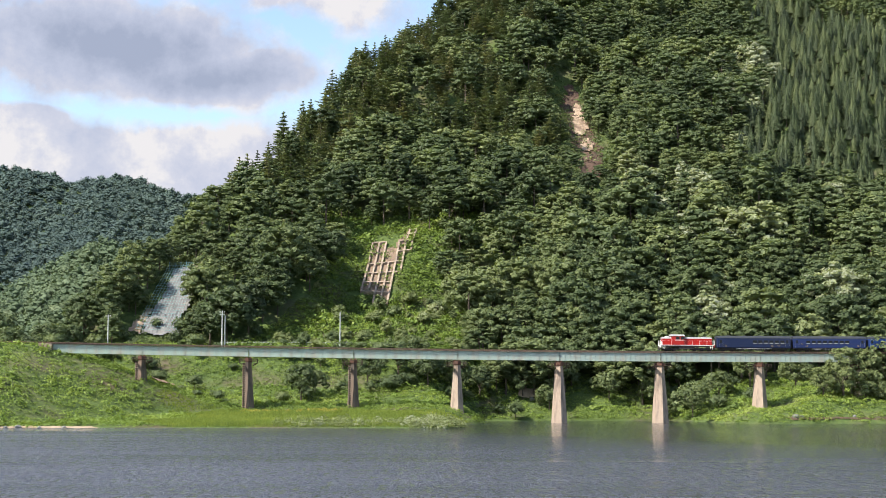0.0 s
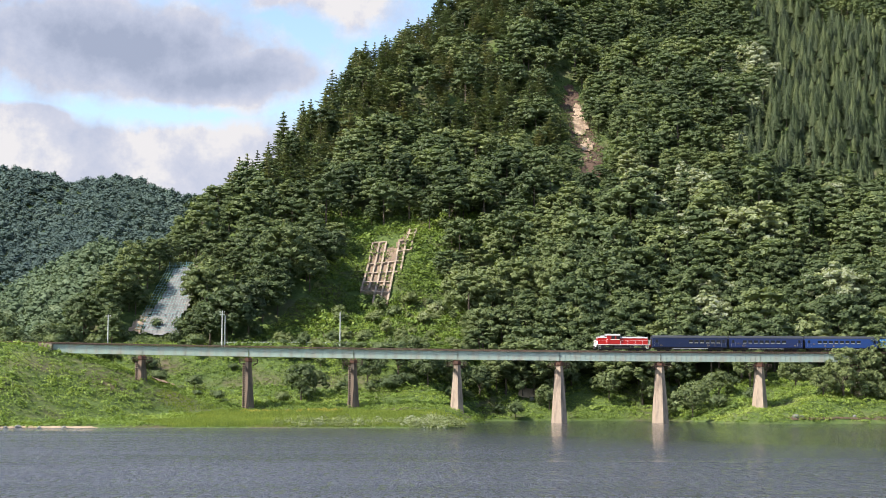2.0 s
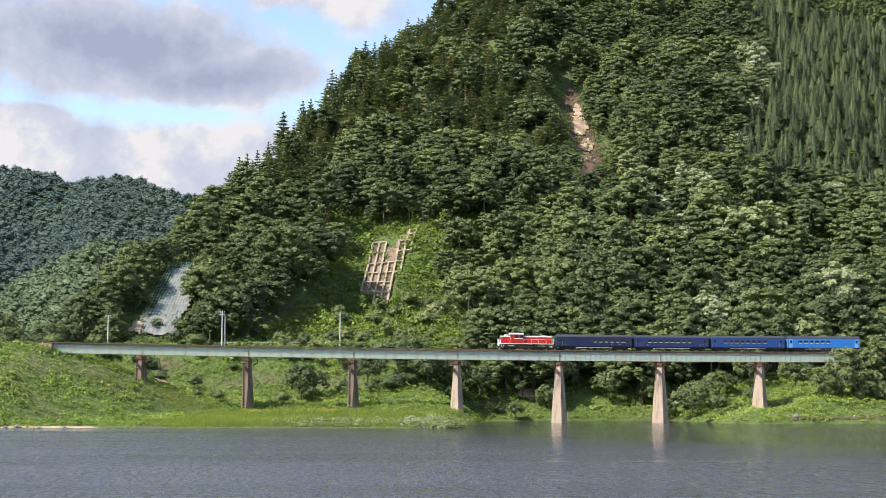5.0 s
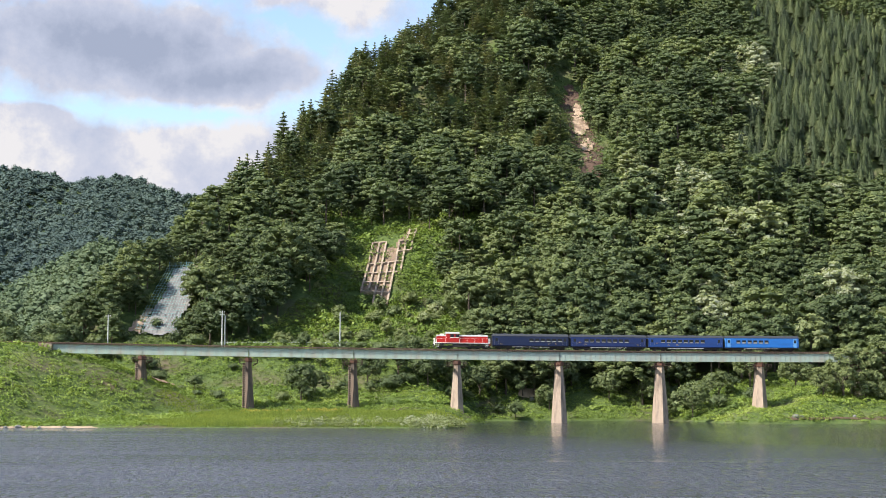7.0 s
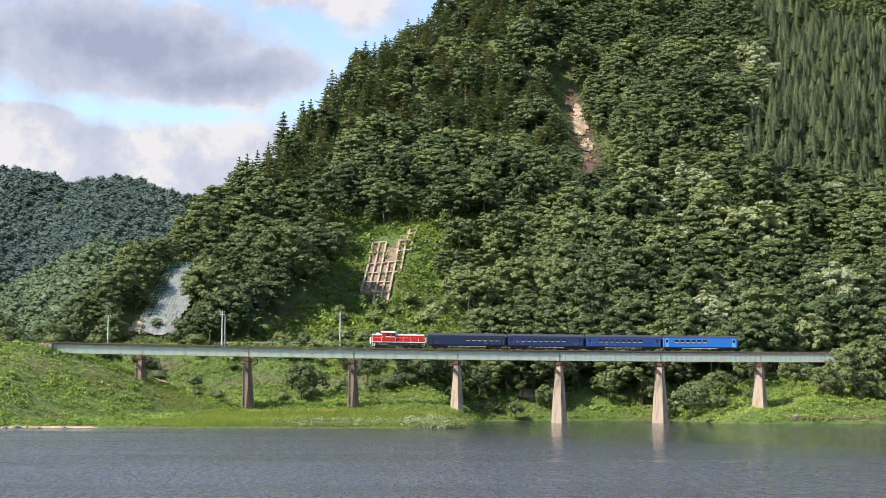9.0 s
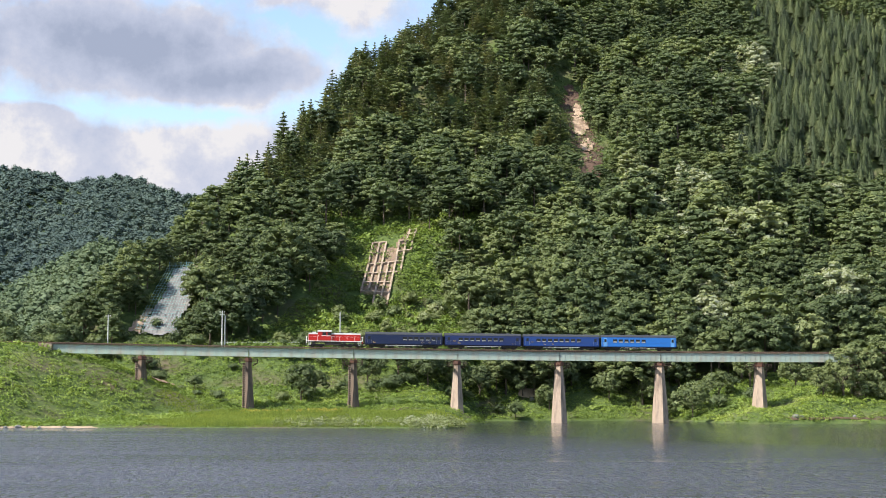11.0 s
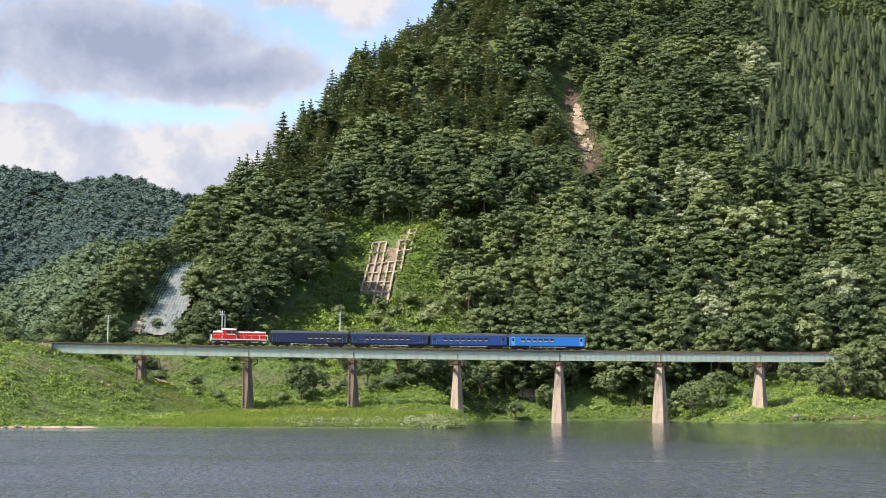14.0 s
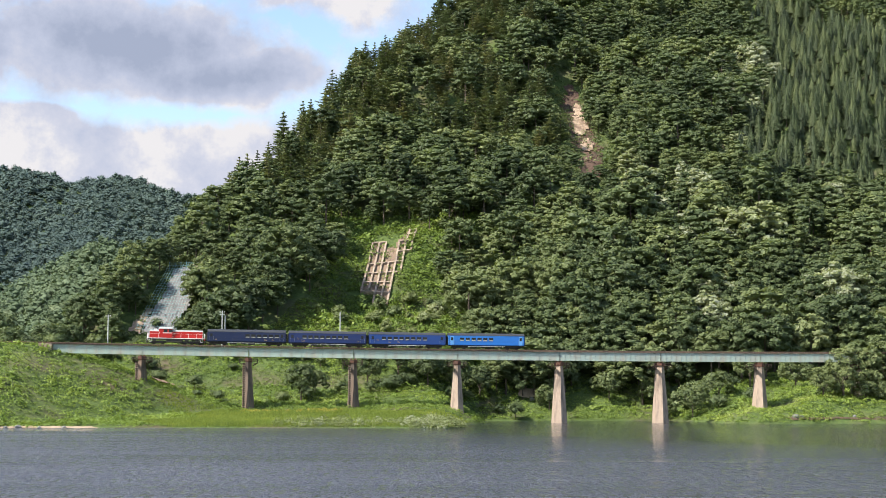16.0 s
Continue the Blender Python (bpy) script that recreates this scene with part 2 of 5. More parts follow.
def hollow(x, y):
    """Cut slope and gullies that bite into the mountainside, steep on their west side."""
    s = x - np.interp(y, [430, 450, 462, 474, 484, 520, 560], [-56, -48, -41, -35, -32, -29, -22])
    cut = smooth01(-6, 4, s) * (1 - smooth01(26, 80, s)) * (0.25 + 0.75 * smooth01(462, 476, y)) * smooth01(436, 458, y) * (10 - 10 * np.clip((y - 482) / 26.0, 0, 1))
    s = x - np.interp(y, [500, 560, 620, 700, 760], [36, 46, 44, 42, 44])
    gully = 4.5 * smooth01(0, 9, s) * (1 - smooth01(12, 48, s)) * smooth01(505, 560, y) * (1 - smooth01(690, 760, y))
    s = x - 104 - 0.1 * (y - 500)
    dell = 9 * smooth01(0, 7, s) * (1 - smooth01(18, 34, s)) * smooth01(484, 498, y) * (1 - smooth01(504, 520, y))
    return cut + gully + dell


def ground_height(x, y):
    x, y = np.asarray(x, float), np.asarray(y, float)
    z, q = bank(x, y)
    up = 0.62 * np.maximum(0, q - 60) + (6 * wobble(x, y, 110, 8) + 2.6 * wobble(x, y, 42, 18)) * smooth01(70, 140, q) - hollow(x, y)
    cx = np.interp(y, CREASE_Y, CREASE_X)
    side = 1.25 * np.maximum(0, cx - x)
    m = 18 + np.minimum(up, 330 + 0.05 * up) - side
    main = np.where(q > 58, np.maximum(m, 17.5 + 0.02 * np.maximum(0, q - 58)), z)
    # hills beyond the valley
    midridge = np.interp(x, [-900, -420, -300, -272, -255, -238, -222, -209, -190, -150, -60, 200], [26, 30, 60, 68, 75, 83, 94, 98, 92, 76, 40, 20])
    mid = midridge - 0.5 * np.abs(y - 950) + 3 * wobble(x, y, 90, 5)
    farridge = np.interp(x, [-3000, -1200, -700, -487, -450, -413, -385, -360, -335, -301, -273, -150, 100, 600, 3000], [120, 180, 238, 254, 249, 236, 242, 247, 244, 230, 222, 212, 230, 180, 120])
    far = farridge - 0.55 * np.abs(y - 1700) + 3 * wobble(x, y, 170, 6)
    main = np.where(y > 560, np.maximum(main, np.maximum(mid, far)), main)
    # near shore, on which the camera stands
    near = np.interp(y, [-400, -60, 4, 22, 45, 70], [30, 12, 5.1, 2.0, -1.5, -4])
    return np.where(y < 200, near, main)


def axis(dense0, dense1, step, lo, hi, keep0, keep1):
    """Even steps in the middle, growing outwards, held under 20 m as far as keep0 and keep1."""
    mid = list(np.arange(dense0, dense1, step))
    a, d, x = [], step, dense0
    while x > lo:
        d = min(d * 1.18, 20) if x > keep0 else d * 1.18
        x -= d
        a.append(x)
    b, d, x = [], step, mid[-1]
    while x < hi:
        d = min(d * 1.18, 20) if x < keep1 else d * 1.18
        x += d
        b.append(x)
    return np.array(a[::-1] + mid + b)


def sheet(xs, ys):
    gx, gy = np.meshgrid(xs, ys)
    nx, ny = len(xs), len(ys)
    i = np.arange(nx * ny).reshape(ny, nx)
    return gx, gy, np.stack([i[:-1, :-1], i[:-1, 1:], i[1:, 1:], i[1:, :-1]], -1).reshape(-1, 4)


gx, gy, gq = sheet(axis(-150, 250, 3.2, -3500, 3500, -600, 260), axis(300, 780, 3.2, -600, 4600, 290, 1800))
gz = ground_height(gx, gy)
ground = new("ground", mesh_faces("ground", np.stack([gx, gy, gz], -1).reshape(-1, 3), gq, [M_GROUND], smooth=True))
tagged(ground, "grassy river banks and steep wooded mountainside", "ground", kind="structure")

wx, wy, wq = sheet(np.linspace(-1500, 1500, 9), np.linspace(18, 470, 7))
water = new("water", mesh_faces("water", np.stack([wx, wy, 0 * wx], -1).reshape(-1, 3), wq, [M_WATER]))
tagged(water, "dark slate lake water with wind ripples", "water", kind="structure")


# ================= plants =================
def leaf_tris(c, nrm, size, aspect, rng):
    """Pointed leaf sprays at c with normals nrm: (n, 3, 3)."""
    n = nrm / np.linalg.norm(nrm, axis=1, keepdims=True)
    r = rng.normal(size=n.shape)
    t = np.cross(n, r)
    t /= np.linalg.norm(t, axis=1, keepdims=True) + 1e-9
    b = np.cross(n, t)
    s = size[:, None]
    return np.stack([c + t * s, c - t * s * 0.6 + b * s * aspect, c - t * s * 0.6 - b * s * aspect], 1)


def halves(q):
    """Quads (n, 4, 3) as triangles."""
    q = np.asarray(q)
    return np.concatenate([q[:, (0, 1, 2)], q[:, (0, 2, 3)]])


OCTA = np.array([[(sx, 0, 0), (0, sy, 0), (0, 0, sz)] for sx in (-1, 1) for sy in (-1, 1) for sz in (-1, 1)], float)
CUBE_Q = np.array([(0, 1, 3, 2), (4, 6, 7, 5), (0, 4, 5, 1), (2, 3, 7, 6), (0, 2, 6, 4), (1, 5, 7, 3)])


def trunk_quads(h, r, sides=4):
    out = []
    for i in range(sides):
        a, b = 6.283 * i / sides, 6.283 * (i + 1) / sides
        out.append([(r * math.cos(a), r * math.sin(a), -1.5), (r * math.cos(b), r * math.sin(b), -1.5),
                    (r * 0.4 * math.cos(b), r * 0.4 * math.sin(b), h), (r * 0.4 * math.cos(a), r * 0.4 * math.sin(a), h)])
    return halves(out)


def broadleaf(rng, radius, height, leaves, leaf, lobes=11, core=1.0, flat=0.72):
    """Leaf sprays (n, 3, 3) of one broadleaved crown built of billowing lobes, and its trunk."""
    cz, rz = height * 0.58, height * 0.42
    tris = []
    per = leaves // lobes
    for k in range(lobes):
        z = -0.50 + 1.46 * (k + 0.5) / lobes + rng.uniform(-0.08, 0.08)
        a = k * 2.4 + rng.uniform(-0.45, 0.45)
        ring = math.sqrt(max(0.03, 1 - z * z))
        out = np.array([ring * math.cos(a), ring * math.sin(a), z])
        lr = radius * rng.uniform(0.9, 1.5) * 1.25 / math.sqrt(lobes)
        far = rng.uniform(0.74, 1.06)
        c = np.array([0, 0, cz]) + out * far * np.array([radius - 0.7 * lr, radius - 0.7 * lr, rz - 0.5 * lr])
        d = rng.normal(size=(per, 3))
        d /= np.linalg.norm(d, axis=1, keepdims=True)
        d += 0.75 * out + np.array([0, 0, 0.35])
        d /= np.linalg.norm(d, axis=1, keepdims=True)
        pos = c + d * lr * rng.uniform(0.70, 1.15, (per, 1)) * np.array([1, 1, flat])
        tris.append(leaf_tris(pos, d * 0.8 + np.array([0, 0, 0.35]) + rng.normal(size=d.shape) * 0.36, leaf * rng.uniform(0.55, 1.3, per), 0.62, rng))
        tris.append(c - 0.25 * lr * out + OCTA * lr * core * np.array([0.95, 0.95, 0.95 * flat]))
    return np.concatenate(tris), trunk_quads(height * 0.6, 0.05 + 0.02 * height)


def cedar(rng, radius, height, leaves, leaf):
    """A narrow planted cedar: a pointed cone of drooping sprays in uneven bunches."""
    f = 1 - np.sqrt(rng.uniform(0.0, 1.0, leaves))
    a = rng.uniform(0, 6.283, leaves)
    bunch = 1 + 0.16 * np.sin(a * 3 + f * 31) + 0.14 * np.sin(a * 5 - f * 47)
    r = (radius * (1 - f) ** 0.85 + 0.10) * bunch * rng.uniform(0.86, 1.06, leaves)
    pos = np.stack([r * np.cos(a), r * np.sin(a), height * (0.22 + 0.78 * f)], -1)
    nrm = np.stack([np.cos(a), np.sin(a), 0.45 + 0 * a], -1) + rng.normal(size=(leaves, 3)) * 0.30
    sprays = leaf_tris(pos, nrm, leaf * rng.uniform(0.6, 1.25, leaves) * (1 - 0.45 * f), 0.5, rng)
    cone = []
    for k in range(9):
        b, c = 6.283 * k / 9, 6.283 * (k + 1) / 9
        w = radius * 0.78
        cone.append([(w * math.cos(b), w * math.sin(b), height * 0.22), (w * math.cos(c), w * math.sin(c), height * 0.22), (0, 0, height * 0.95)])
    return np.concatenate([sprays, np.array(cone)]), trunk_quads(height * 0.5, 0.05 + 0.015 * height)


def pine(rng, radius, height, tiers, arms, per):
    """A pine with spreading tiers of flat needle fans and a pointed leader."""
    tris = []
    for k in range(tiers):
        f = k / (tiers - 1)
        reach = radius * (1 - f) ** 0.85 * (1.0 if f > 0.12 else 0.85) + 0.09 * radius
        n = max(3, round(arms * (1 - 0.5 * f)))
        for j in range(n):
            a = 6.283 * (j + rng.uniform(-0.3, 0.3)) / n + k * 1.9
            ln = reach * rng.uniform(0.62, 1.15)
            out, side = np.array([math.cos(a), math.sin(a), 0.0]), np.array([-math.sin(a), math.cos(a), 0.0])
            u = rng.uniform(0.2, 1.0, (per, 1))
            z0 = height * (0.20 + 0.76 * f) + rng.uniform(-0.35, 0.35)
            pos = out * ln * u + side * ln * (0.34 * (1.15 - u)) * rng.uniform(-1, 1, (per, 1))
            pos[:, 2] += z0 + ln * (0.16 * u[:, 0] ** 2 - 0.10 * u[:, 0]) + rng.uniform(-0.16, 0.16, per)
            along = out + side * rng.uniform(-0.7, 0.7, (per, 1)) + np.array([0, 0, 0.18]) + rng.normal(size=(per, 3)) * 0.12
            across = side + rng.normal(size=(per, 3)) * np.array([0.2, 0.2, 0.45])
            sz = (0.34 + 0.14 * ln) * rng.uniform(0.7, 1.25, (per, 1))
            tris.append(np.stack([pos + along * sz, pos - along * sz * 0.6 + across * sz * 0.42, pos - along * sz * 0.6 - across * sz * 0.42], 1))
    top = np.array([[(0.28 * math.cos(b), 0.28 * math.sin(b), height * 0.86), (0.28 * math.cos(b + 2.1), 0.28 * math.sin(b + 2.1), height * 0.86), (0, 0, height * 1.0)] for b in (0, 2.1, 4.2)])
    return np.concatenate(tris + [top]), trunk_quads(height * 0.95, 0.04 + 0.011 * height)


def wood(name, templates, places, mats, label, category, rng):
    """Joins many trees, given as rows of x, y, z, scale, tint, into one object of kind stuff."""
    places = np.asarray(places)
    kinds = rng.randint(0, len(templates), len(places))
    vs, tints, slots = [], [], []
    for k, (crown, trunk) in enumerate(templates):
        p = places[kinds == k]
        if not len(p):
            continue
        base = np.concatenate([crown, trunk]).reshape(-1, 3)
        a = rng.uniform(0, 6.283, len(p))
        ca, sa = np.cos(a)[:, None], np.sin(a)[:, None]
        s = p[:, 3][:, None]
        tall = s * rng.uniform(0.88, 1.15, (len(p), 1))
        v = np.stack([(base[:, 0] * ca - base[:, 1] * sa) * s, (base[:, 0] * sa + base[:, 1] * ca) * s, base[:, 2] * tall], -1)
        vs.append((v + p[:, None, :3]).reshape(-1, 3))
        tints.append(np.repeat(p[:, 4], len(base)))
        slots.append(np.tile(np.r_[np.zeros(len(crown), int), np.ones(len(trunk), int)], len(p)))
    v = np.concatenate(vs)
    me = mesh_faces(name, v, np.arange(len(v)).reshape(-1, 3), mats, np.concatenate(tints), np.concatenate(slots))
    return tagged(new(name, me), label, category, kind="stuff")


def scatter(rng, x0, x1, y0, y1, step, keep):
    """Jittered grid of places where keep(x, y) is true."""
    xs, ys = np.meshgrid(np.arange(x0, x1, step), np.arange(y0, y1, step))
    x = (xs + rng.uniform(-0.48, 0.48, xs.shape) * step).ravel()
    y = (ys + rng.uniform(-0.48, 0.48, ys.shape) * step).ravel()
    k = keep(x, y)
    return x[k], y[k]


rng = np.random.RandomState(11)


def rise(x, y):
    return y - (BRIDGE_Y + 0.1 * (x - BRIDGE_X))


def bare(x, y):
    """Places on the mountainside with no trees: crib wall, netted rock, landslip, herb slope."""
    edge = np.interp(y, [430, 450, 462, 474, 484, 520], [-64, -53, -46, -40.5, -37, -34])
    crib = (x > edge + 2) & (x < 2) & (y > 468) & (y < 515) & (x < 2 - 0.25 * np.maximum(0, y - 485))
    herb = (x > edge + 1) & (x < 10 - (y - 440) * 0.15) & (y > 424) & (y < 480)
    dell = (np.abs(x - 117 - 0.1 * (y - 500)) < 8) & (np.abs(y - 500) < 6)
    net = (x > -90 + (y - 440) * 0.10) & (x < -70 - (y - 440) * 0.12) & (y > 436) & (y < 484)
    slip = (np.abs(x - 53.0 - 1.5 * np.sin(y * 0.12)) < np.interp(y, [560, 580, 610, 640, 668], [4, 7, 8, 8, 6])) & (y > 560) & (y < 668)
    return crib | herb | net | slip | dell


def in_view(x, y, pad=8):
    return (np.abs(x) < 0.292 * y + pad)


def pine_zone(x, y):
    cx = np.interp(y, CREASE_Y, CREASE_X)
    d = x - cx
    return (y > 515) & (((d < 26) & (y > 525)) | ((y > 575) & (x < 50 + 4 * np.sin(y * 0.1)) & (wobble(x, y, 60, 21) > -0.15)))


def cedar_zone(x, y):
    west = np.interp(y, [540, 557, 600, 650, 690, 750], [100, 103, 118, 144, 146, 142])
    return (x > west + 5 * wobble(x, y, 40, 4)) & (y < 752 - 0.7 * (x - 165) + 10 * wobble(x, y, 60, 19)) & (y > 557 + 8 * wobble(x, y, 50, 9))


def slope_ok(x, y):
    cx = np.interp(y, CREASE_Y, CREASE_X)
    edge = np.where(x > 4, 40, np.where(x > -22, 47, np.where(x < -66, 60, 52)))
    return in_view(x, y) & (rise(x, y) > edge) & (x > cx - 9) & ~bare(x, y)


# broadleaved woods on the mountainside
tb_near = [broadleaf(rng, r, h, nl, 0.33, lb, 1.0, 0.55) for r, h, nl, lb in ((4.4, 11, 1600, 40), (5.2, 12, 2000, 50), (3.6, 10, 1250, 32), (5.8, 12, 2300, 56), (4.2, 13, 1600, 40))]
tb = [broadleaf(rng, r, h, nl, 0.42, lb, 1.0, fl) for r, h, nl, lb, fl in ((4.2, 11, 700, 26, 0.45), (4.8, 12, 820, 30, 0.4), (3.6, 10, 580, 22, 0.5), (5.2, 11, 880, 32, 0.4), (4.0, 13, 720, 26, 0.5))]
x, y = scatter(rng, -140, 245, 415, 790, 6.1, lambda x, y: slope_ok(x, y) & ~cedar_zone(x, y) & ~(pine_zone(x, y) & (np.sin(x * 12.9 + y * 78.2) > -0.72)))
tint = np.clip(0.36 + 0.16 * wobble(x, y, 45, 31) + rng.normal(0, 0.13, len(x)), 0.03, 0.75)
low = 1 - smooth01(490, 550, y)
tint = np.clip(tint + 0.05 * low * (x > -10), 0.03, 0.75)
silver = (wobble(x, y, 70, 77) > 0.30) & (x > 62) & (y < 600) & (rng.uniform(size=len(x)) < np.where(y < 488, 0.10, 0.32))
for sx, sy, sr in ((77, 535, 15), (131, 640, 20), (82, 476, 6), (16, 492, 5), (122, 470, 6), (72, 548, 10)):
    silver |= ((x - sx) ** 2 + (0.55 * (y - sy)) ** 2 < sr * sr) & (rng.uniform(size=len(x)) < 0.45)
tint = np.where(silver, rng.uniform(0.80, 0.96, len(x)), tint)
size = np.clip(rng.lognormal(-0.04, 0.24, len(x)), 0.5, 1.6)
size = size * (1 + 0.25 * low * (x > 20))
size = np.where((np.abs(x - 53) < 14) & (y > 520) & (y < 612), size * 0.62, size)
trees = np.stack([x, y, ground_height(x, y) - 0.6, size, tint], 1)
wood("broadleaf_forest", tb_near, trees[y < 488], [M_LEAF, M_BARK], "dense green broadleaved forest at the foot of the mountain", "forest", rng)
wood("broadleaf_forest", tb, trees[y >= 488], [M_LEAF, M_BARK], "dense green broadleaved forest covering the steep mountainside", "forest", rng)

# pines on the ridge
tp = [pine(rng, r, h, t, 8, 18) for r, h, t in ((4.2, 14, 9), (3.7, 15.5, 10), (4.7, 13, 8), (3.3, 14, 9))]
x, y = scatter(rng, -100, 80, 512, 770, 5.6, lambda x, y: slope_ok(x, y) & pine_zone(x, y) & (rng.uniform(size=x.shape) < 0.92))
wood("pine_forest", tp, np.stack([x, y, ground_height(x, y) - 0.5, rng.uniform(0.62, 1.12, len(x)), np.clip(rng.normal(0.5, 0.3, len(x)), 0, 1)], 1), [M_PINE, M_BARK],
     "dark layered pines along the mountain ridge", "forest", rng)

# planted cedars
tc = [cedar(rng, r, h, nl, 0.46) for r, h, nl in ((2.2, 11, 520), (1.9, 12, 500), (2.4, 11, 560), (2.0, 10, 470))]
x, y = scatter(rng, 90, 245, 520, 800, 4.5, lambda x, y: slope_ok(x, y) & cedar_zone(x, y) & (rng.uniform(size=x.shape) < 0.94))
wood("cedar_plantation", tc, np.stack([x, y, ground_height(x, y) - 0.5, rng.uniform(0.75, 1.3, len(x)), np.clip(rng.normal(0.5, 0.36, len(x)), 0, 1)], 1), [M_CEDAR, M_BARK],
     "close-planted narrow dark green cedars on the upper slope", "forest", rng)

# far hills
tf = [broadleaf(rng, r, h, 120, 0.74, 10, 1.0, 0.65) for r, h in ((4.6, 9.5), (5.4, 9.0), (4.0, 11.0))]


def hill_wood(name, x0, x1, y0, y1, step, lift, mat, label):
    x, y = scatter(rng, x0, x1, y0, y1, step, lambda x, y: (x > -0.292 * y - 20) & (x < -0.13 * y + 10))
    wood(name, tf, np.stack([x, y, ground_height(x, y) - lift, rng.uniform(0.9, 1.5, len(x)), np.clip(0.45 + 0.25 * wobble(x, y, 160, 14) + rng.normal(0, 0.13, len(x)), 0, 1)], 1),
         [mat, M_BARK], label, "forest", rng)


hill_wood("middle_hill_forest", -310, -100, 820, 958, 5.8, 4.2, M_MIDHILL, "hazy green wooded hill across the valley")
hill_wood("far_hill_forest", -540, -200, 1330, 1712, 6.2, 5.4, M_FAR, "distant wooded hills with blue-green haze in the leaf colour")


# ================= the railway bridge =================
def heading(n):
    """Pose at the top of the girders at n, x along the line."""
    a, b = bridge_point(n - 0.02), bridge_point(n + 0.02)
    d = (b - a).normalized()
    side = Vector((-d.y, d.x, 0)).normalized()
    return Matrix.Translation(bridge_point(n)) @ Matrix((d, side, d.cross(side))).transposed().to_4x4()


GIRDER_H = 2.1


def girder_mesh(length):
    """Plate girder along x with flanges; its top at z = 0."""
    bm = boxes((0.06, -0.012, -GIRDER_H + 0.03, length - 0.06, 0.012, -0.03), (0.05, -0.20, -0.035, length - 0.05, 0.20, 0.0), (0.05, -0.19, -GIRDER_H, length - 0.05, 0.19, -GIRDER_H + 0.04))
    return bm


STIFF = None


def build_span(m, length, panel):
    global STIFF
    th = thing("bridge_span", m, "pale green riveted plate-girder railway span with stiffeners", "bridge", "bridge spans")
    if STIFF is None:
        STIFF = bpy.data.meshes.new("stiffener")
        b = boxes((-0.012, -0.11, -GIRDER_H + 0.04, 0.012, -0.0125, -0.036), (-0.05, -0.026, -GIRDER_H + 0.04, -0.0125, -0.0125, -0.036))
        b.to_mesh(STIFF)
        b.free()
        STIFF.materials.append(M_GIRDER)
    for side in (-0.95, 0.95):
        g = part("main_girder", girder_mesh(length), M_GIRDER, th)
        g.location.y = side
        count = max(4, round(length / panel))
        for i in range(count + 1):
            st = part("stiffener", STIFF, None, g)
            st.location.x = 0.1 + (length - 0.2) * i / count
            if side > 0:
                st.rotation_euler.z = math.pi
    for i in range(5):
        x = 0.4 + (length - 0.8) * i / 4
        bm = bmesh.new()
        rod(bm, (x, -0.93, -0.2), (x, 0.93, -GIRDER_H + 0.2), 0.05, seg=4)
        rod(bm, (x, 0.93, -0.2), (x, -0.93, -GIRDER_H + 0.2), 0.05, seg=4)
        box(bm, x - 0.05, -0.93, -GIRDER_H + 0.08, x + 0.05, 0.93, -GIRDER_H + 0.2)
        part("cross_frame", bm, M_RUST, th)
    bm = bmesh.new()
    for i in range(8):
        x0, x1 = 0.4 + (length - 0.8) * i / 8, 0.4 + (length - 0.8) * (i + 1) / 8
        s = 0.9 if i % 2 else -0.9
        rod(bm, (x0, s, -GIRDER_H + 0.12), (x1, -s, -GIRDER_H + 0.12), 0.045, seg=4)
    part("wind_bracing", bm, M_RUST, th)
    return th


ABUT = -0.83


def span_pose(n0, n1):
    a, b = bridge_point(n0), bridge_point(n1)
    d = (b - a).normalized()
    side = Vector((-d.y, d.x, 0)).normalized()
    return Matrix.Translation(a) @ Matrix((d, side, d.cross(side))).transposed().to_4x4(), (b - a).length


for n0, n1 in [(ABUT, 0)] + [(k, k + 1) for k in range(7)]:
    build_span(*span_pose(n0, n1), 2.5 if n0 < 4 else 1.28)


def hexagon(bm, rings, mat=None):
    """Lofts six-sided rings of (half width, half depth, nose, z)."""
    loops = []
    for w, d, nose, z in rings:
        loops.append([bm.verts.new(p) for p in ((-w, -d, z), (0, -d - nose, z), (w, -d, z), (w, d, z), (0, d + nose, z), (-w, d, z))])
    for a, b in zip(loops, loops[1:]):
        for i in range(6):
            j = (i + 1) % 6
            bm.faces.new((a[i], a[j], b[j], b[i]))
    bm.faces.new(loops[0][::-1])
    bm.faces.new(loops[-1])
    return bm


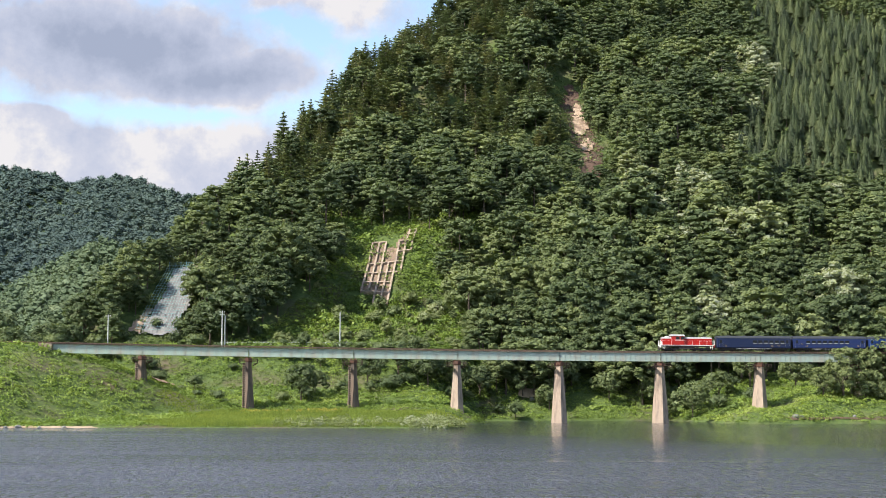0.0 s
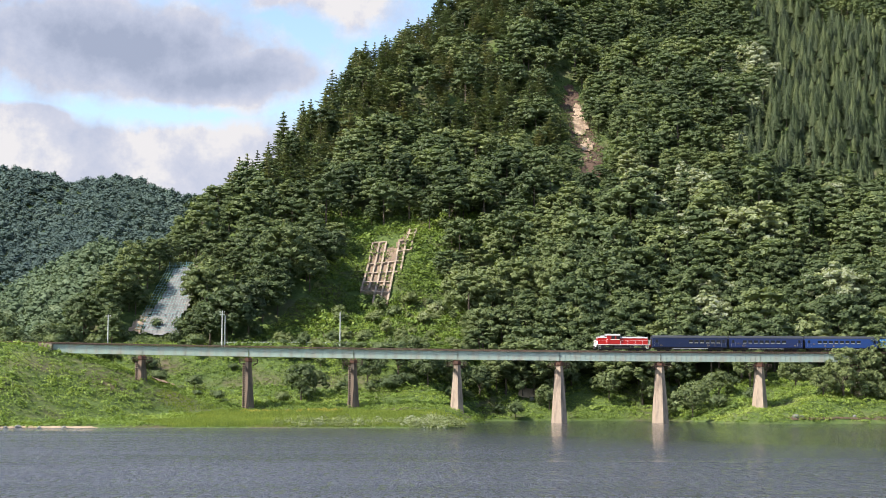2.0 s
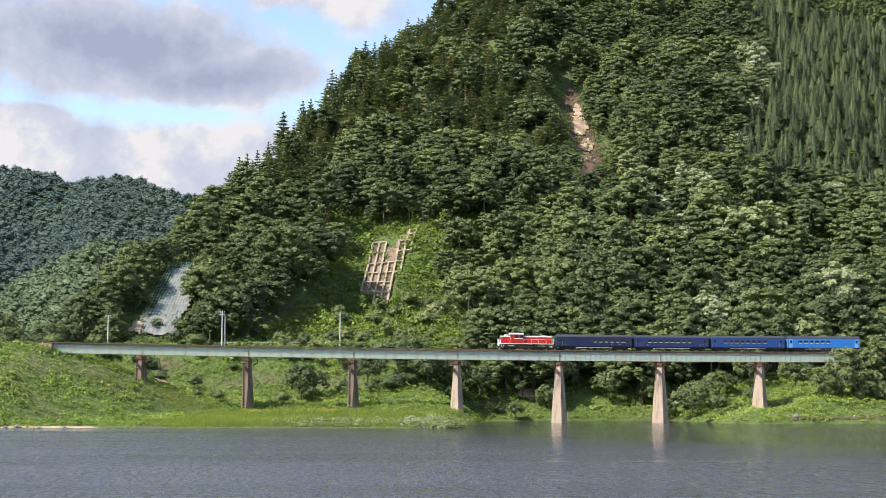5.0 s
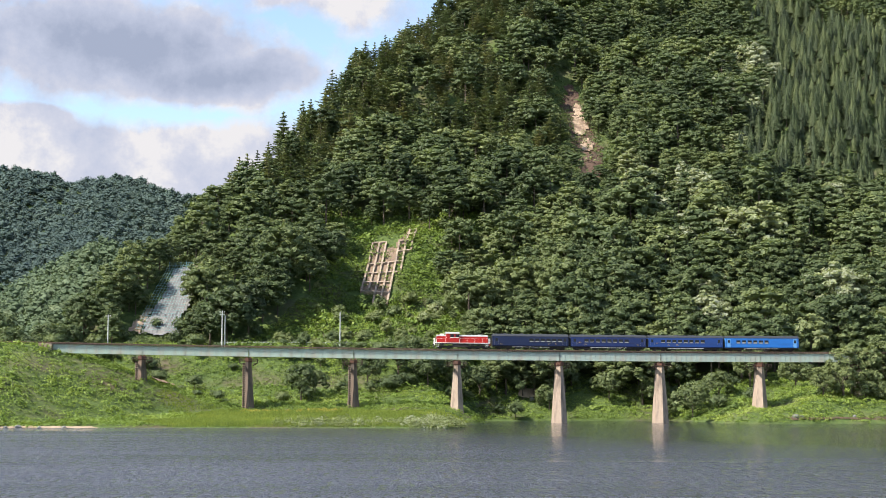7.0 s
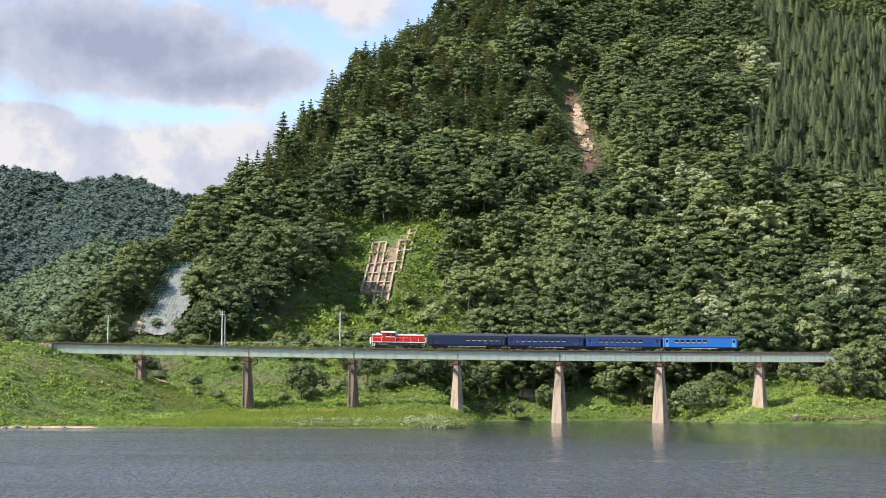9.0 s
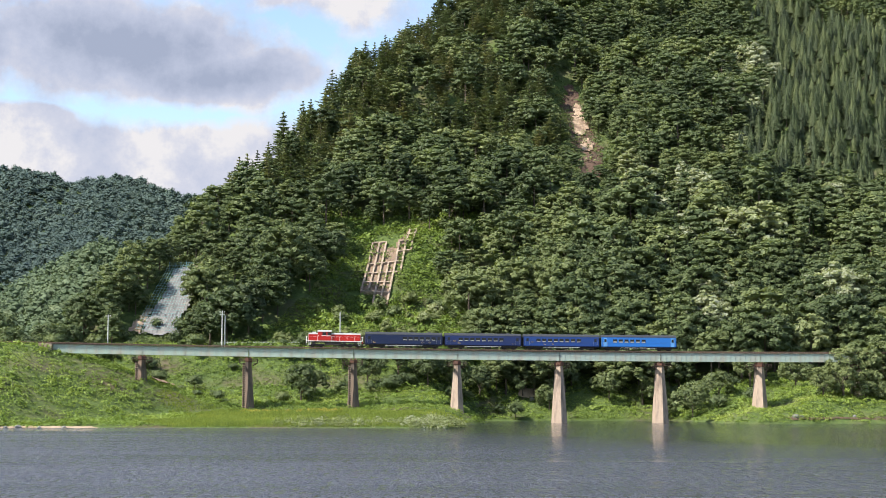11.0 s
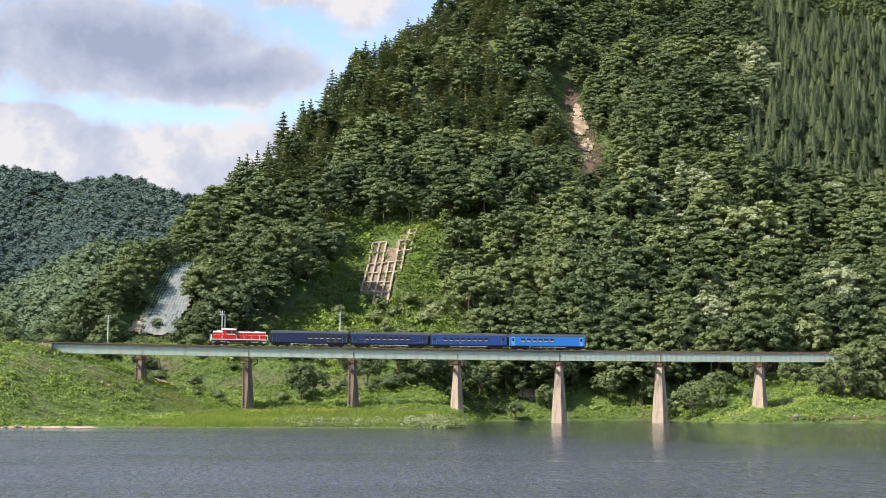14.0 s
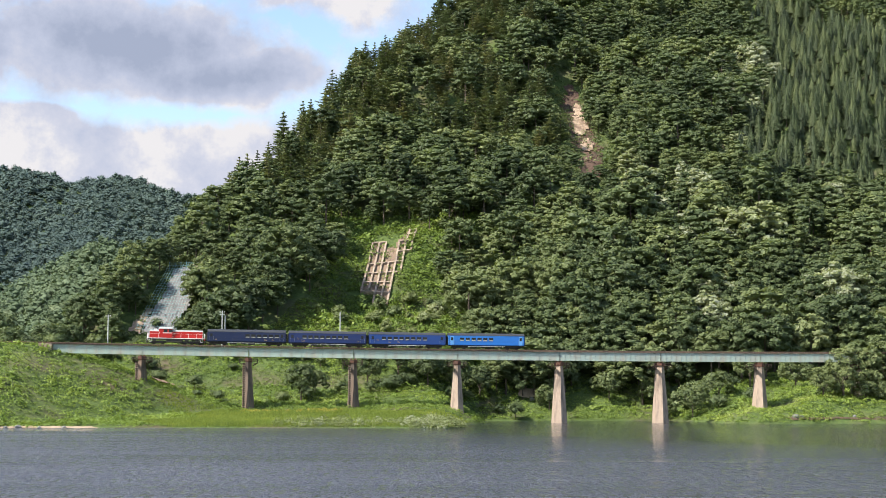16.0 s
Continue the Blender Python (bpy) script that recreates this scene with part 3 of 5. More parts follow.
def build_pier(n):
    top = bridge_point(n)
    x, y = top.x, top.y
    gz_ = float(ground_height(x, y))
    base = max(gz_, 0) - 3.0
    head_z = top.z - GIRDER_H - 0.42
    hgt = head_z - base
    th = thing("bridge_pier", pose(x, y, base, 0, 0, math.degrees(math.atan2(SPAN_Y, SPAN_X))), "tapered concrete bridge pier with weathered pointed faces", "bridge pier", "bridge piers")
    wb = 0.70 + 0.066 * (hgt - 1.0)
    bm = hexagon(bmesh.new(), [(wb, 1.7 + 0.04 * hgt, wb * 0.6, 0), (0.72, 1.7, 0.45, hgt - 0.9), (0.70, 1.7, 0.45, hgt - 0.85)])
    # piers 0 to 2 have a darker brown concrete than the rest
    part("shaft", bm, M_DARK_CONCRETE if n < 3 else M_CONCRETE, th)
    part("pier_cap", hexagon(bmesh.new(), [(0.82, 1.85, 0.4, hgt - 0.85), (0.88, 1.9, 0.4, hgt - 0.75), (0.88, 1.9, 0.4, hgt)]), M_RUST, th, "rust-stained pier cap")
    for sx in (-0.45, 0.45):
        for sy in (-0.95, 0.95):
            part("bearing", boxes((sx - 0.22, sy - 0.28, hgt + 0.004, sx + 0.22, sy + 0.28, hgt + 0.16), (sx - 0.14, sy - 0.2, hgt + 0.16, sx + 0.14, sy + 0.2, hgt + 0.40)), M_RUST, th, "rusty steel bearing")
    # inspection gallery round the head
    g0, w, d = hgt - 1.15, 2.15, 3.4
    bm = boxes((-w, -d, g0 - 0.05, -1.2, d, g0), (1.2, -d, g0 - 0.05, w, d, g0), (-1.2, -d, g0 - 0.05, 1.2, -2.75, g0), (-1.2, 2.75, g0 - 0.05, 1.2, d, g0))
    part("gallery_floor", bm, M_GALLERY, th)
    posts = [(sx * w, sy, g0) for sx in (-1, 1) for sy in (-d, -d / 3, d / 3, d)]
    for p in posts:
        part("railing_post", rods((p, (p[0], p[1], g0 + 0.95), 0.05), seg=5), M_GALLERY, th)
    for z in (0.5, 0.95):
        for sx in (-w, w):
            part("handrail", rods(((sx, -d, g0 + z), (sx, d, g0 + z), 0.045), seg=5), M_GALLERY, th)
        for sx in (-d, d):
            if z > 0.4:
                part("handrail", rods(((-w, sx, g0 + z), (w, sx, g0 + z), 0.05), seg=5), M_GALLERY, th)
    for sx in (-1, 1):
        for sy in (-2.4, 0, 2.4):
            part("bracket", rods(((sx * 1.0, sy, g0 - 0.6), (sx * w, sy, g0 - 0.04), 0.06), seg=4), M_GALLERY, th)
    if n < 3:
        # added dark box stands for the ladder's shadow and stain on the face
        part("ladder_shadow_stain", boxes((-1.36, -3.30, 3.0, -0.64, -3.16, g0)), M_GALLERY, th, "dark strip for the shadow and stain behind the ladder")
        bm = bmesh.new()
        for sx in (-0.28, 0.28):
            rod(bm, (sx - 1.0, -3.4, 3.0), (sx - 1.0, -3.3, g0), 0.03, seg=4)
        for k in range(int((g0 - 3) / 0.45)):
            rod(bm, (-1.28, -3.37, 3.2 + k * 0.45), (-0.72, -3.37, 3.2 + k * 0.45), 0.03, seg=4)
        part("ladder", bm, M_CONCRETE, th, "dull steel access ladder")
    return th


for k in range(8):
    build_pier(k)

# abutment at the embankment
ab = thing("abutment", heading(ABUT), "weathered concrete bridge abutment in the grassy embankment", "abutment")
part("seat_wall", boxes((-3.2, -2.6, -9, 0.7, 2.6, -GIRDER_H - 0.3), bevel=0.06), M_CONCRETE, ab)
part("back_wall", boxes((-3.2, -2.6, -GIRDER_H - 0.29, -0.05, 2.6, 0.05), bevel=0.04), M_CONCRETE, ab)

# track: rails, sleepers, guard timbers along the whole line
track = thing("railway_track", pose(0, 0, 0), "rusty single railway track on dark timber sleepers", "railway track")
LINE_N = np.arange(-6.0, 11.01, 0.25)


def line_strip(name, off, z0, z1, half, material, label=""):
    """A bar along the line at sideways offset off."""
    bm = bmesh.new()
    prev = None
    for n in LINE_N:
        m = heading(min(max(n, -1.2), 7.2))
        m.translation = line_point(n)
        vs = [bm.verts.new(m @ Vector((0, off + a, b))) for a, b in ((-half, z0), (half, z0), (half, z1), (-half, z1))]
        if prev:
            for i in range(4):
                j = (i + 1) % 4
                bm.faces.new((prev[i], prev[j], vs[j], vs[i]))
        else:
            bm.faces.new(vs)
        prev = vs
    bm.faces.new(prev[::-1])
    return part(name, bm, material, track, label)


def line_point(n):
    """The line goes on at an even slope past both ends of the bridge."""
    if n < -1.2:
        p, d = bridge_point(-1.2), bridge_point(-1.15) - bridge_point(-1.2)
        return p + d * ((n + 1.2) / 0.05)
    if n > 7.2:
        p, d = bridge_point(7.2), bridge_point(7.25) - bridge_point(7.2)
        return p + d * ((n - 7.2) / 0.05)
    return bridge_point(n)


RAIL_TOP = 0.52
M_RAIL = surface("rusty_rail", (0.16, 0.075, 0.045), (0.25, 0.13, 0.085), 2.0, 0.6, 0.5, 0.1, 0.005)
for off in (-0.56, 0.56):
    line_strip("rail", off, 0.36, RAIL_TOP, 0.035, M_RAIL)
    line_strip("guard_timber", off * 1.98, 0.305, 0.50, 0.09, M_SLEEPER)
sv, sf = [], []
for n in np.arange(-5.9, 10.9, 0.58 / SPAN):
    m = heading(min(max(n, -1.2), 7.2))
    m.translation = line_point(n)
    k = len(sv)
    sv += [m @ Vector((a, b, c)) for a in (-0.12, 0.12) for b in ((-1.38, 1.38) if n < 4 else (-1.22, 1.22)) for c in (0.005, 0.30)]
    sf += [[k + i for i in f] for f in CUBE_Q]
slp = part("sleepers", mesh_faces("sleepers", np.array([tuple(v) for v in sv]), sf, [M_SLEEPER]), None, track, "dark creosoted timber sleepers")
slp["kind"] = "stuff"


# ================= banks: herbs, grass, shrubs =================
def clump(rng, radius, height, leaves, leaf):
    """A low dome of leaves."""
    d = rng.normal(size=(leaves, 3))
    d[:, 2] = np.abs(d[:, 2])
    d /= np.linalg.norm(d, axis=1, keepdims=True)
    pos = d * np.array([radius, radius, height]) * rng.uniform(0.6, 1.05, (leaves, 1))
    return leaf_tris(pos, d * 0.5 + np.array([0, 0, 0.6]) + rng.normal(size=d.shape) * 0.4, leaf * rng.uniform(0.6, 1.3, leaves), 0.6, rng), np.zeros((0, 3, 3))


def tuft(rng, height, blades):
    """Upright grass blades."""
    a = rng.uniform(0, 6.283, blades)
    base = np.stack([0.25 * np.cos(a), 0.25 * np.sin(a), -0.05 + 0 * a], -1) * rng.uniform(0, 1, (blades, 1))
    tip = base + np.stack([0.35 * np.cos(a), 0.35 * np.sin(a), 1 + 0 * a], -1) * height * rng.uniform(0.6, 1.1, (blades, 1))
    s = np.stack([-np.sin(a), np.cos(a), 0 * a], -1) * 0.10
    return np.stack([base - s, base + s, tip], 1), np.zeros((0, 3, 3))


def meadow(x, y):
    return (x > -62 + 6 * np.sin(y * 0.2)) & (x < 12) & (y > 325) & (y < 374) & (ground_height(x, y) > 0.15)


def bank_zone(x, y):
    q = rise(x, y)
    return in_view(x, y, 4) & (y > 318) & (q < 72) & (ground_height(x, y) > 0.2) & ~meadow(x, y) & ~((np.abs(q) < 2.2) & (x < -94))


herb = [clump(rng, 0.95, 0.65, 36, 0.205), clump(rng, 0.75, 0.9, 32, 0.18), clump(rng, 1.2, 0.5, 42, 0.22)]
x, y = scatter(rng, -135, 150, 318, 440, 1.30, bank_zone)
q = rise(x, y)
tint = np.clip(0.47 + 0.20 * wobble(x, y, 23, 41) + rng.normal(0, 0.08, len(x)) + 0.10 * ((x > 60) & (q < 14)), 0.1, 0.85)
wood("bank_herbs", herb, np.stack([x, y, ground_height(x, y) - 0.1, np.clip(rng.lognormal(0.0, 0.3, len(x)) * (1 + 0.35 * wobble(x, y, 12, 15)), 0.45, 2.4), tint], 1), [M_HERB, M_BARK],
     "tangled green herbs and creepers covering the banks", "undergrowth", rng)

x, y = scatter(rng, -66, 12, 424, 526, 1.15, lambda x, y: bare(x, y) | ((y > 478) & (x > -42)))
tint = np.clip(0.38 + 0.17 * wobble(x, y, 18, 44) + rng.normal(0, 0.10, len(x)), 0.2, 0.85)
crib_gap = ~((x > -26.5 + 0.15 * (y - 484)) & (x < -16.5 + 0.22 * (y - 484)) & (y > 483) & (y < 513) & (rng.uniform(size=len(x)) < 0.8))
x, y, tint = x[crib_gap], y[crib_gap], tint[crib_gap]
wood("slope_herbs", herb, np.stack([x, y, ground_height(x, y) - 0.1, np.clip(rng.lognormal(0.42, 0.35, len(x)), 0.6, 3.0), tint], 1), [M_HERB, M_BARK],
     "bright green herbs and young shrubs on the open slope", "undergrowth", rng)

x, y = scatter(rng, -95, -62, 434, 502, 1.5, lambda x, y: (bare(x, y) | (y > 480)) & ~((x > -87.5 + (y - 443) * 0.07) & (x < -75) & (y > 443) & (y < 483)))
x2, y2 = scatter(rng, 38, 72, 552, 676, 1.7, lambda x, y: ((np.abs(x - 55) > 3.6) | (rng.uniform(size=x.shape) < 0.22)) & (rng.uniform(size=x.shape) < 0.8))
x, y = np.r_[x, x2], np.r_[y, y2]
wood("clearing_shrubs", herb, np.stack([x, y, ground_height(x, y) + 0.1, np.clip(rng.lognormal(0.4, 0.35, len(x)), 0.5, 3.0), np.clip(rng.normal(0.42, 0.13, len(x)), 0.1, 0.8)], 1), [M_LEAF, M_BARK],
     "low green shrubs around bare rock and soil", "undergrowth", rng)

x, y = scatter(rng, -100, 120, 380, 450, 5.5, lambda x, y: bank_zone(x, y) & (rise(x, y) > 6) & (rng.uniform(size=x.shape) < 0.5) & (wobble(x, y, 30, 91) > -0.2))
wood("bank_shrubs", [broadleaf(rng, 1.9, 3.0, 330, 0.24, 8), broadleaf(rng, 1.5, 3.6, 300, 0.22, 7)], np.stack([x, y, ground_height(x, y) - 0.3, rng.uniform(0.6, 1.5, len(x)), np.clip(rng.normal(0.38, 0.12, len(x)), 0.1, 0.8)], 1), [M_LEAF, M_BARK],
     "rounded dark green shrubs dotted over the back bank", "shrubs", rng)

x, y = scatter(rng, -60, 8, 432, 484, 4.2, lambda x, y: bare(x, y) & (rng.uniform(size=x.shape) < 0.12 + 0.30 * (x > -22)))
wood("slope_shrubs", [broadleaf(rng, 1.9, 3.4, 420, 0.24, 12), broadleaf(rng, 1.6, 4.2, 400, 0.22, 11)], np.stack([x, y, ground_height(x, y) - 0.3, rng.uniform(0.6, 1.5, len(x)), np.clip(rng.normal(0.55, 0.13, len(x)), 0.1, 0.8)], 1), [M_LEAF, M_BARK],
     "young green bushes scattered over the open slope", "shrubs", rng)

gt = [tuft(rng, 0.32, 8), tuft(rng, 0.42, 8), tuft(rng, 0.26, 9)]
x, y = scatter(rng, -70, 14, 324, 376, 0.55, meadow)
tint = np.clip(0.52 + 0.13 * wobble(x, y, 20, 51) + rng.normal(0, 0.08, len(x)), 0.1, 0.82)
tint = np.where((y > 367) & (x > -48) & (x < -24) & (rng.uniform(size=len(x)) < 0.4), 0.98, tint)
wood("meadow_grass", gt, np.stack([x, y, ground_height(x, y), rng.uniform(0.7, 1.5, len(x)), tint], 1), [M_GRASS, M_BARK],
     "lush lime-green meadow grass with yellow flowers", "grass", rng)

# grey-green willow scrub along the water's edge
x, y = scatter(rng, -35, 12, 322, 348, 1.3, lambda x, y: (ground_height(x, y) > 0.05) & (ground_height(x, y) < 1.0 + 0.5 * smooth01(-14, 6, x)) & (rng.uniform(size=x.shape) < 0.35 + 0.6 * smooth01(-14, 2, x)))
wood("shore_scrub", [clump(rng, 0.9, 1.1, 60, 0.22), clump(rng, 1.2, 1.5, 80, 0.24)], np.stack([x, y, ground_height(x, y) - 0.1, rng.uniform(0.6, 1.4, len(x)), rng.uniform(0.55, 0.93, len(x))], 1), [M_LEAF, M_BARK],
     "grey-green shrubs along the water's edge", "shrubs", rng)


# single trees on the banks
def limbs(bm, rng, height, radius):
    r0 = 0.05 + 0.02 * height
    rod(bm, (0, 0, -1.0), (0.1, 0.05, height * 0.45), r0, r0 * 0.6, 8)
    for k in range(6):
        a = k * 1.05 + rng.uniform(-0.3, 0.3)
        z0 = height * (0.28 + 0.04 * k)
        rod(bm, (0.06, 0.03, z0), (radius * 0.6 * math.cos(a), radius * 0.6 * math.sin(a), z0 + height * 0.28), r0 * 0.4, r0 * 0.12, 5)
    return bm


def build_tree(radius, height, tint, leaves, leaf, label, lobes=18):
    th = thing("tree", pose(0, 0, -60), label, "tree", "trees on the banks")
    part("trunk", limbs(bmesh.new(), rng, height, radius), M_BARK, th)
    crown, _ = broadleaf(rng, radius, height, leaves, leaf, lobes, 0.6)
    v = crown.reshape(-1, 3)
    t = np.clip(tint + np.repeat(rng.normal(0, 0.05, len(crown)), 3), 0, 1)
    part("crown", mesh_faces("crown", v, np.arange(len(v)).reshape(-1, 3), [M_LEAF], t), None, th)
    return th


TREES = [
    (build_tree(4.2, 10.5, 0.34, 1700, 0.36, "dark green leafy tree standing on the river bank"), [(-36, 394, 1.0), (-20, 408, 0.95), (-12, 414, 1.1), (-4, 411, 1.05), (3, 416, 1.15), (-27, 418, 0.8), (10, 424, 1.0), (22, 428, 0.9), (34, 431, 1.0), (-117, 420, 1.15), (-124, 432, 1.3), (-109, 424, 1.0), (-120, 412, 0.9), (-104, 431, 0.9)]),
    (build_tree(4.8, 9.5, 0.46, 1700, 0.38, "broad mid-green tree with a rounded crown on the bank"), [(-33, 401, 0.75), (-8, 421, 0.9), (29, 424, 0.85), (46, 430, 1.0), (58, 428, 0.95), (66, 411, 1.1), (74, 416, 0.9), (60, 419, 0.7), (128, 400, 1.15), (106.5, 391.5, 0.78), (112.5, 390.5, 0.72), (98, 392.5, 0.7), (-108, 428, 0.8), (-132, 425, 0.9)]),
    (build_tree(3.9, 13.0, 0.62, 2600, 0.26, "olive-green feathery willow tree beside the bridge", 26), [(101.0, 391, 1.32), (95.5, 390, 0.80), (105, 393, 1.25), (116, 391, 0.95), (-115, 414, 0.7)]),
    (build_tree(5.2, 13.0, 0.52, 2400, 0.36, "tall bright green tree with a full crown by the bridge end", 24), [(113.5, 394, 1.5), (121, 396, 1.45), (108.5, 397, 1.3), (84, 424, 0.85), (95, 418, 0.9), (105, 414, 0.8), (118, 410, 0.85)]),
]
for proto, spots in TREES:
    for i, (tx, ty, ts) in enumerate(spots):
        m = pose(tx, ty, float(ground_height(tx, ty)) - (2.6 * ts if tx > 90 else 0.8 * ts), 0, 0, (tx * 37) % 360)
        ob = proto
        if i:
            ob = copy_thing(proto, m)
        ob.matrix_basis = m @ Matrix.Diagonal((ts, ts, ts, 1))


# ================= slope works, poles, roadside =================
def inside(px, py, poly):
    c = np.zeros(np.shape(px), bool)
    for (x0, y0), (x1, y1) in zip(poly, poly[1:] + poly[:1]):
        cond = (y0 > py) != (y1 > py)
        with np.errstate(divide="ignore", invalid="ignore"):
            c ^= cond & (px < (x1 - x0) * (py - y0) / (y1 - y0 + 1e-12) + x0)
    return c


def patch(name, poly, step, lift, rough, fringe, material, label, category, seed):
    """A rough skin of rock or soil that lies on the slope inside an uneven outline."""
    r = np.random.RandomState(seed)
    xs, ys = [p[0] for p in poly], [p[1] for p in poly]
    px, py, f = sheet(np.arange(min(xs) - 2, max(xs) + 2, step), np.arange(min(ys) - 2, max(ys) + 2, step))
    cx, cy = px.ravel()[f].mean(1), py.ravel()[f].mean(1)
    k = inside(cx + fringe * wobble(cx, cy, 4, seed), cy + fringe * wobble(cx, cy, 5, seed + 1), poly)
    z = ground_height(px, py) + lift + rough * (wobble(px, py, 7, seed + 2) + 0.6 * wobble(px, py, 2.3, seed + 3)) + r.uniform(-0.2, 0.2, px.shape) * rough
    v = np.stack([px, py, z], -1).reshape(-1, 3)
    used, inv = np.unique(f[k], return_inverse=True)
    me = mesh_faces(name, v[used], inv.reshape(-1, 4), [material], smooth=False)
    return tagged(new(name, me), label, category)


patch("rock_face", [(-84, 481), (-76, 482), (-74, 468), (-77, 452), (-76, 443), (-87, 443), (-86, 452), (-84, 462)], 0.6, 1.3, 0.45, 0.8, M_ROCK, "bare grey rock face under protective netting", "rock face", 61)
patch("bare_soil", [(-78, 487), (-75, 486), (-77, 480), (-80, 480)], 0.6, 0.9, 0.4, 0.7, M_SOIL, "strip of tan soil above the netted rock", "bare soil", 64)
patch("bare_soil", [(-91, 444), (-87.5, 444), (-85.5, 457), (-87, 457)], 0.6, 0.9, 0.4, 0.5, M_SOIL, "strip of tan soil beside the netted rock", "bare soil", 65)
patch("landslip_scar", [(55.3, 647), (58.0, 646), (57.6, 628), (58.2, 613), (55.5, 604), (52.5, 606), (52.0, 615), (54.2, 630)], 0.6, 1.0, 0.7, 0.9, M_SOIL, "bright tan landslip scar on the wooded slope", "bare soil", 66)
patch("landslip_scar", [(54.5, 600), (57.5, 601), (58.2, 590), (56.0, 583), (53.8, 588)], 0.6, 1.0, 0.7, 0.9, M_SOIL, "lower tan landslip scar among trees", "bare soil", 67)
M_DARKSOIL = surface("damp_brown_soil", (0.055, 0.034, 0.024), (0.115, 0.070, 0.048), 0.4, 0.95, bump=0.8, dist=0.3)
patch("eroded_gully", [(53.5, 660), (57, 660), (60, 640), (61, 585), (58, 562), (51, 564), (49.5, 600), (49.5, 640)], 0.9, 0.3, 0.6, 1.4, M_DARKSOIL, "dark brown eroded gully running down the slope", "bare soil", 68)
patch("crib_soil", [(-26.0, 487.5), (-17.2, 485), (-15.6, 497), (-9, 514), (-12, 515), (-15.5, 505), (-22.5, 507.5)], 0.6, 0.25, 0.2, 0.6, surface("dry_slope_soil", (0.14, 0.098, 0.066), (0.23, 0.165, 0.115), 0.5, 0.95, bump=0.6, dist=0.2), "dry brown soil between the concrete slope frames", "bare soil", 69)

# wire netting with its posts
M_NET = surface("blue_green_wire", (0.14, 0.26, 0.26), (0.20, 0.33, 0.33), 2.0, 0.5, 0.3, 0.05)
net = thing("rockfall_net", pose(0, 0, 0), "blue-green wire rockfall netting draped over grey rock", "safety net")
NET_TOP, NET_BOT = ((-85.5, 482), (-76.5, 482.5)), ((-88, 443), (-76.5, 443))


def net_point(u, v):
    x0 = NET_BOT[0][0] + (NET_TOP[0][0] - NET_BOT[0][0]) * v
    x1 = NET_BOT[1][0] + (NET_TOP[1][0] - NET_BOT[1][0]) * v
    y0 = NET_BOT[0][1] + (NET_TOP[0][1] - NET_BOT[0][1]) * v
    px, py = x0 + (x1 - x0) * u, y0
    return Vector((px, py, float(ground_height(px, py)) + 2.6))


for k in range(13):
    bm = bmesh.new()
    for j in range(10):
        rod(bm, net_point(k / 12, j / 10), net_point(k / 12, (j + 1) / 10), 0.045, seg=3)
    part("vertical_wire", bm, M_NET, net)
for j in range(24):
    bm = bmesh.new()
    for k in range(6):
        rod(bm, net_point(k / 6, j / 23), net_point((k + 1) / 6, j / 23), 0.045, seg=3)
    part("cross_wire", bm, M_NET, net)
for k in range(4):
    a = net_point(k / 5, 0.98)
    part("net_post", rods((a - Vector((0, 0, 3.4)), a + Vector((0, 0, 0.8)), 0.08), seg=6), M_NET, net)

# concrete slope frames
CRIB_X, CRIB_Y = -26.4, 483.2
crib = thing("slope_frame_wall", pose(0, 0, 0), "pale concrete grid frames holding the cut slope", "retaining wall")


def crib_point(i, j):
    px = CRIB_X + 2.2 * i + 0.55 * j
    py = CRIB_Y + 3.9 * j
    return Vector((px, py, float(ground_height(px, py)) + 0.55))


CELLS = {(2, 0), (3, 0)} | {(i, 1) for i in range(4)} | {(i, 2) for i in range(4)} | {(i, 3) for i in range(5)} | {(0, 4), (1, 4), (4, 4), (0, 5), (1, 5), (4, 5), (5, 5), (5, 6), (5, 7)}
edges = set()
for i, j in CELLS:
    edges |= {((i, j), (i + 1, j)), ((i, j + 1), (i + 1, j + 1)), ((i, j), (i, j + 1)), ((i + 1, j), (i + 1, j + 1))}
for (a, b) in sorted(edges):
    pa, pb = crib_point(*a), crib_point(*b)
    d = (pb - pa).normalized()
    s = Vector((0, -0.53, 0.85)).cross(d).normalized()
    u = d.cross(s)
    bm = bmesh.new()
    ring = [[bm.verts.new(p + s * x * 0.28 + u * z * 0.45) for x, z in ((-1, -1), (1, -1), (1, 1), (-1, 1))] for p in (pa - d * 0.2, pb + d * 0.2)]
    for k in range(4):
        bm.faces.new((ring[0][k], ring[0][(k + 1) % 4], ring[1][(k + 1) % 4], ring[1][k]))
    bm.faces.new(ring[0][::-1])
    bm.faces.new(ring[1])
    part("frame_beam", bm, M_CONCRETE, crib)


def build_pole(x, y, z, h, arms):
    th = thing("utility_pole", pose(x, y, z), "slim pale concrete utility pole beside the railway", "utility pole", "utility poles")
    part("shaft", rods(((0, 0, -2.5), (0, 0, h), 0.20, 0.13), seg=10), M_POLE, th)
    for k in range(arms):
        part("crossarm", boxes((-0.75, -0.05, h - 0.5 - 0.7 * k, 0.75, 0.05, h - 0.4 - 0.7 * k)), M_POLE, th)
        for sx in (-0.6, 0.0, 0.6):
            part("insulator", rods(((sx, 0, h - 0.4 - 0.7 * k), (sx, 0, h - 0.2 - 0.7 * k), 0.06), seg=6), M_WHITE_C, th)
    return th


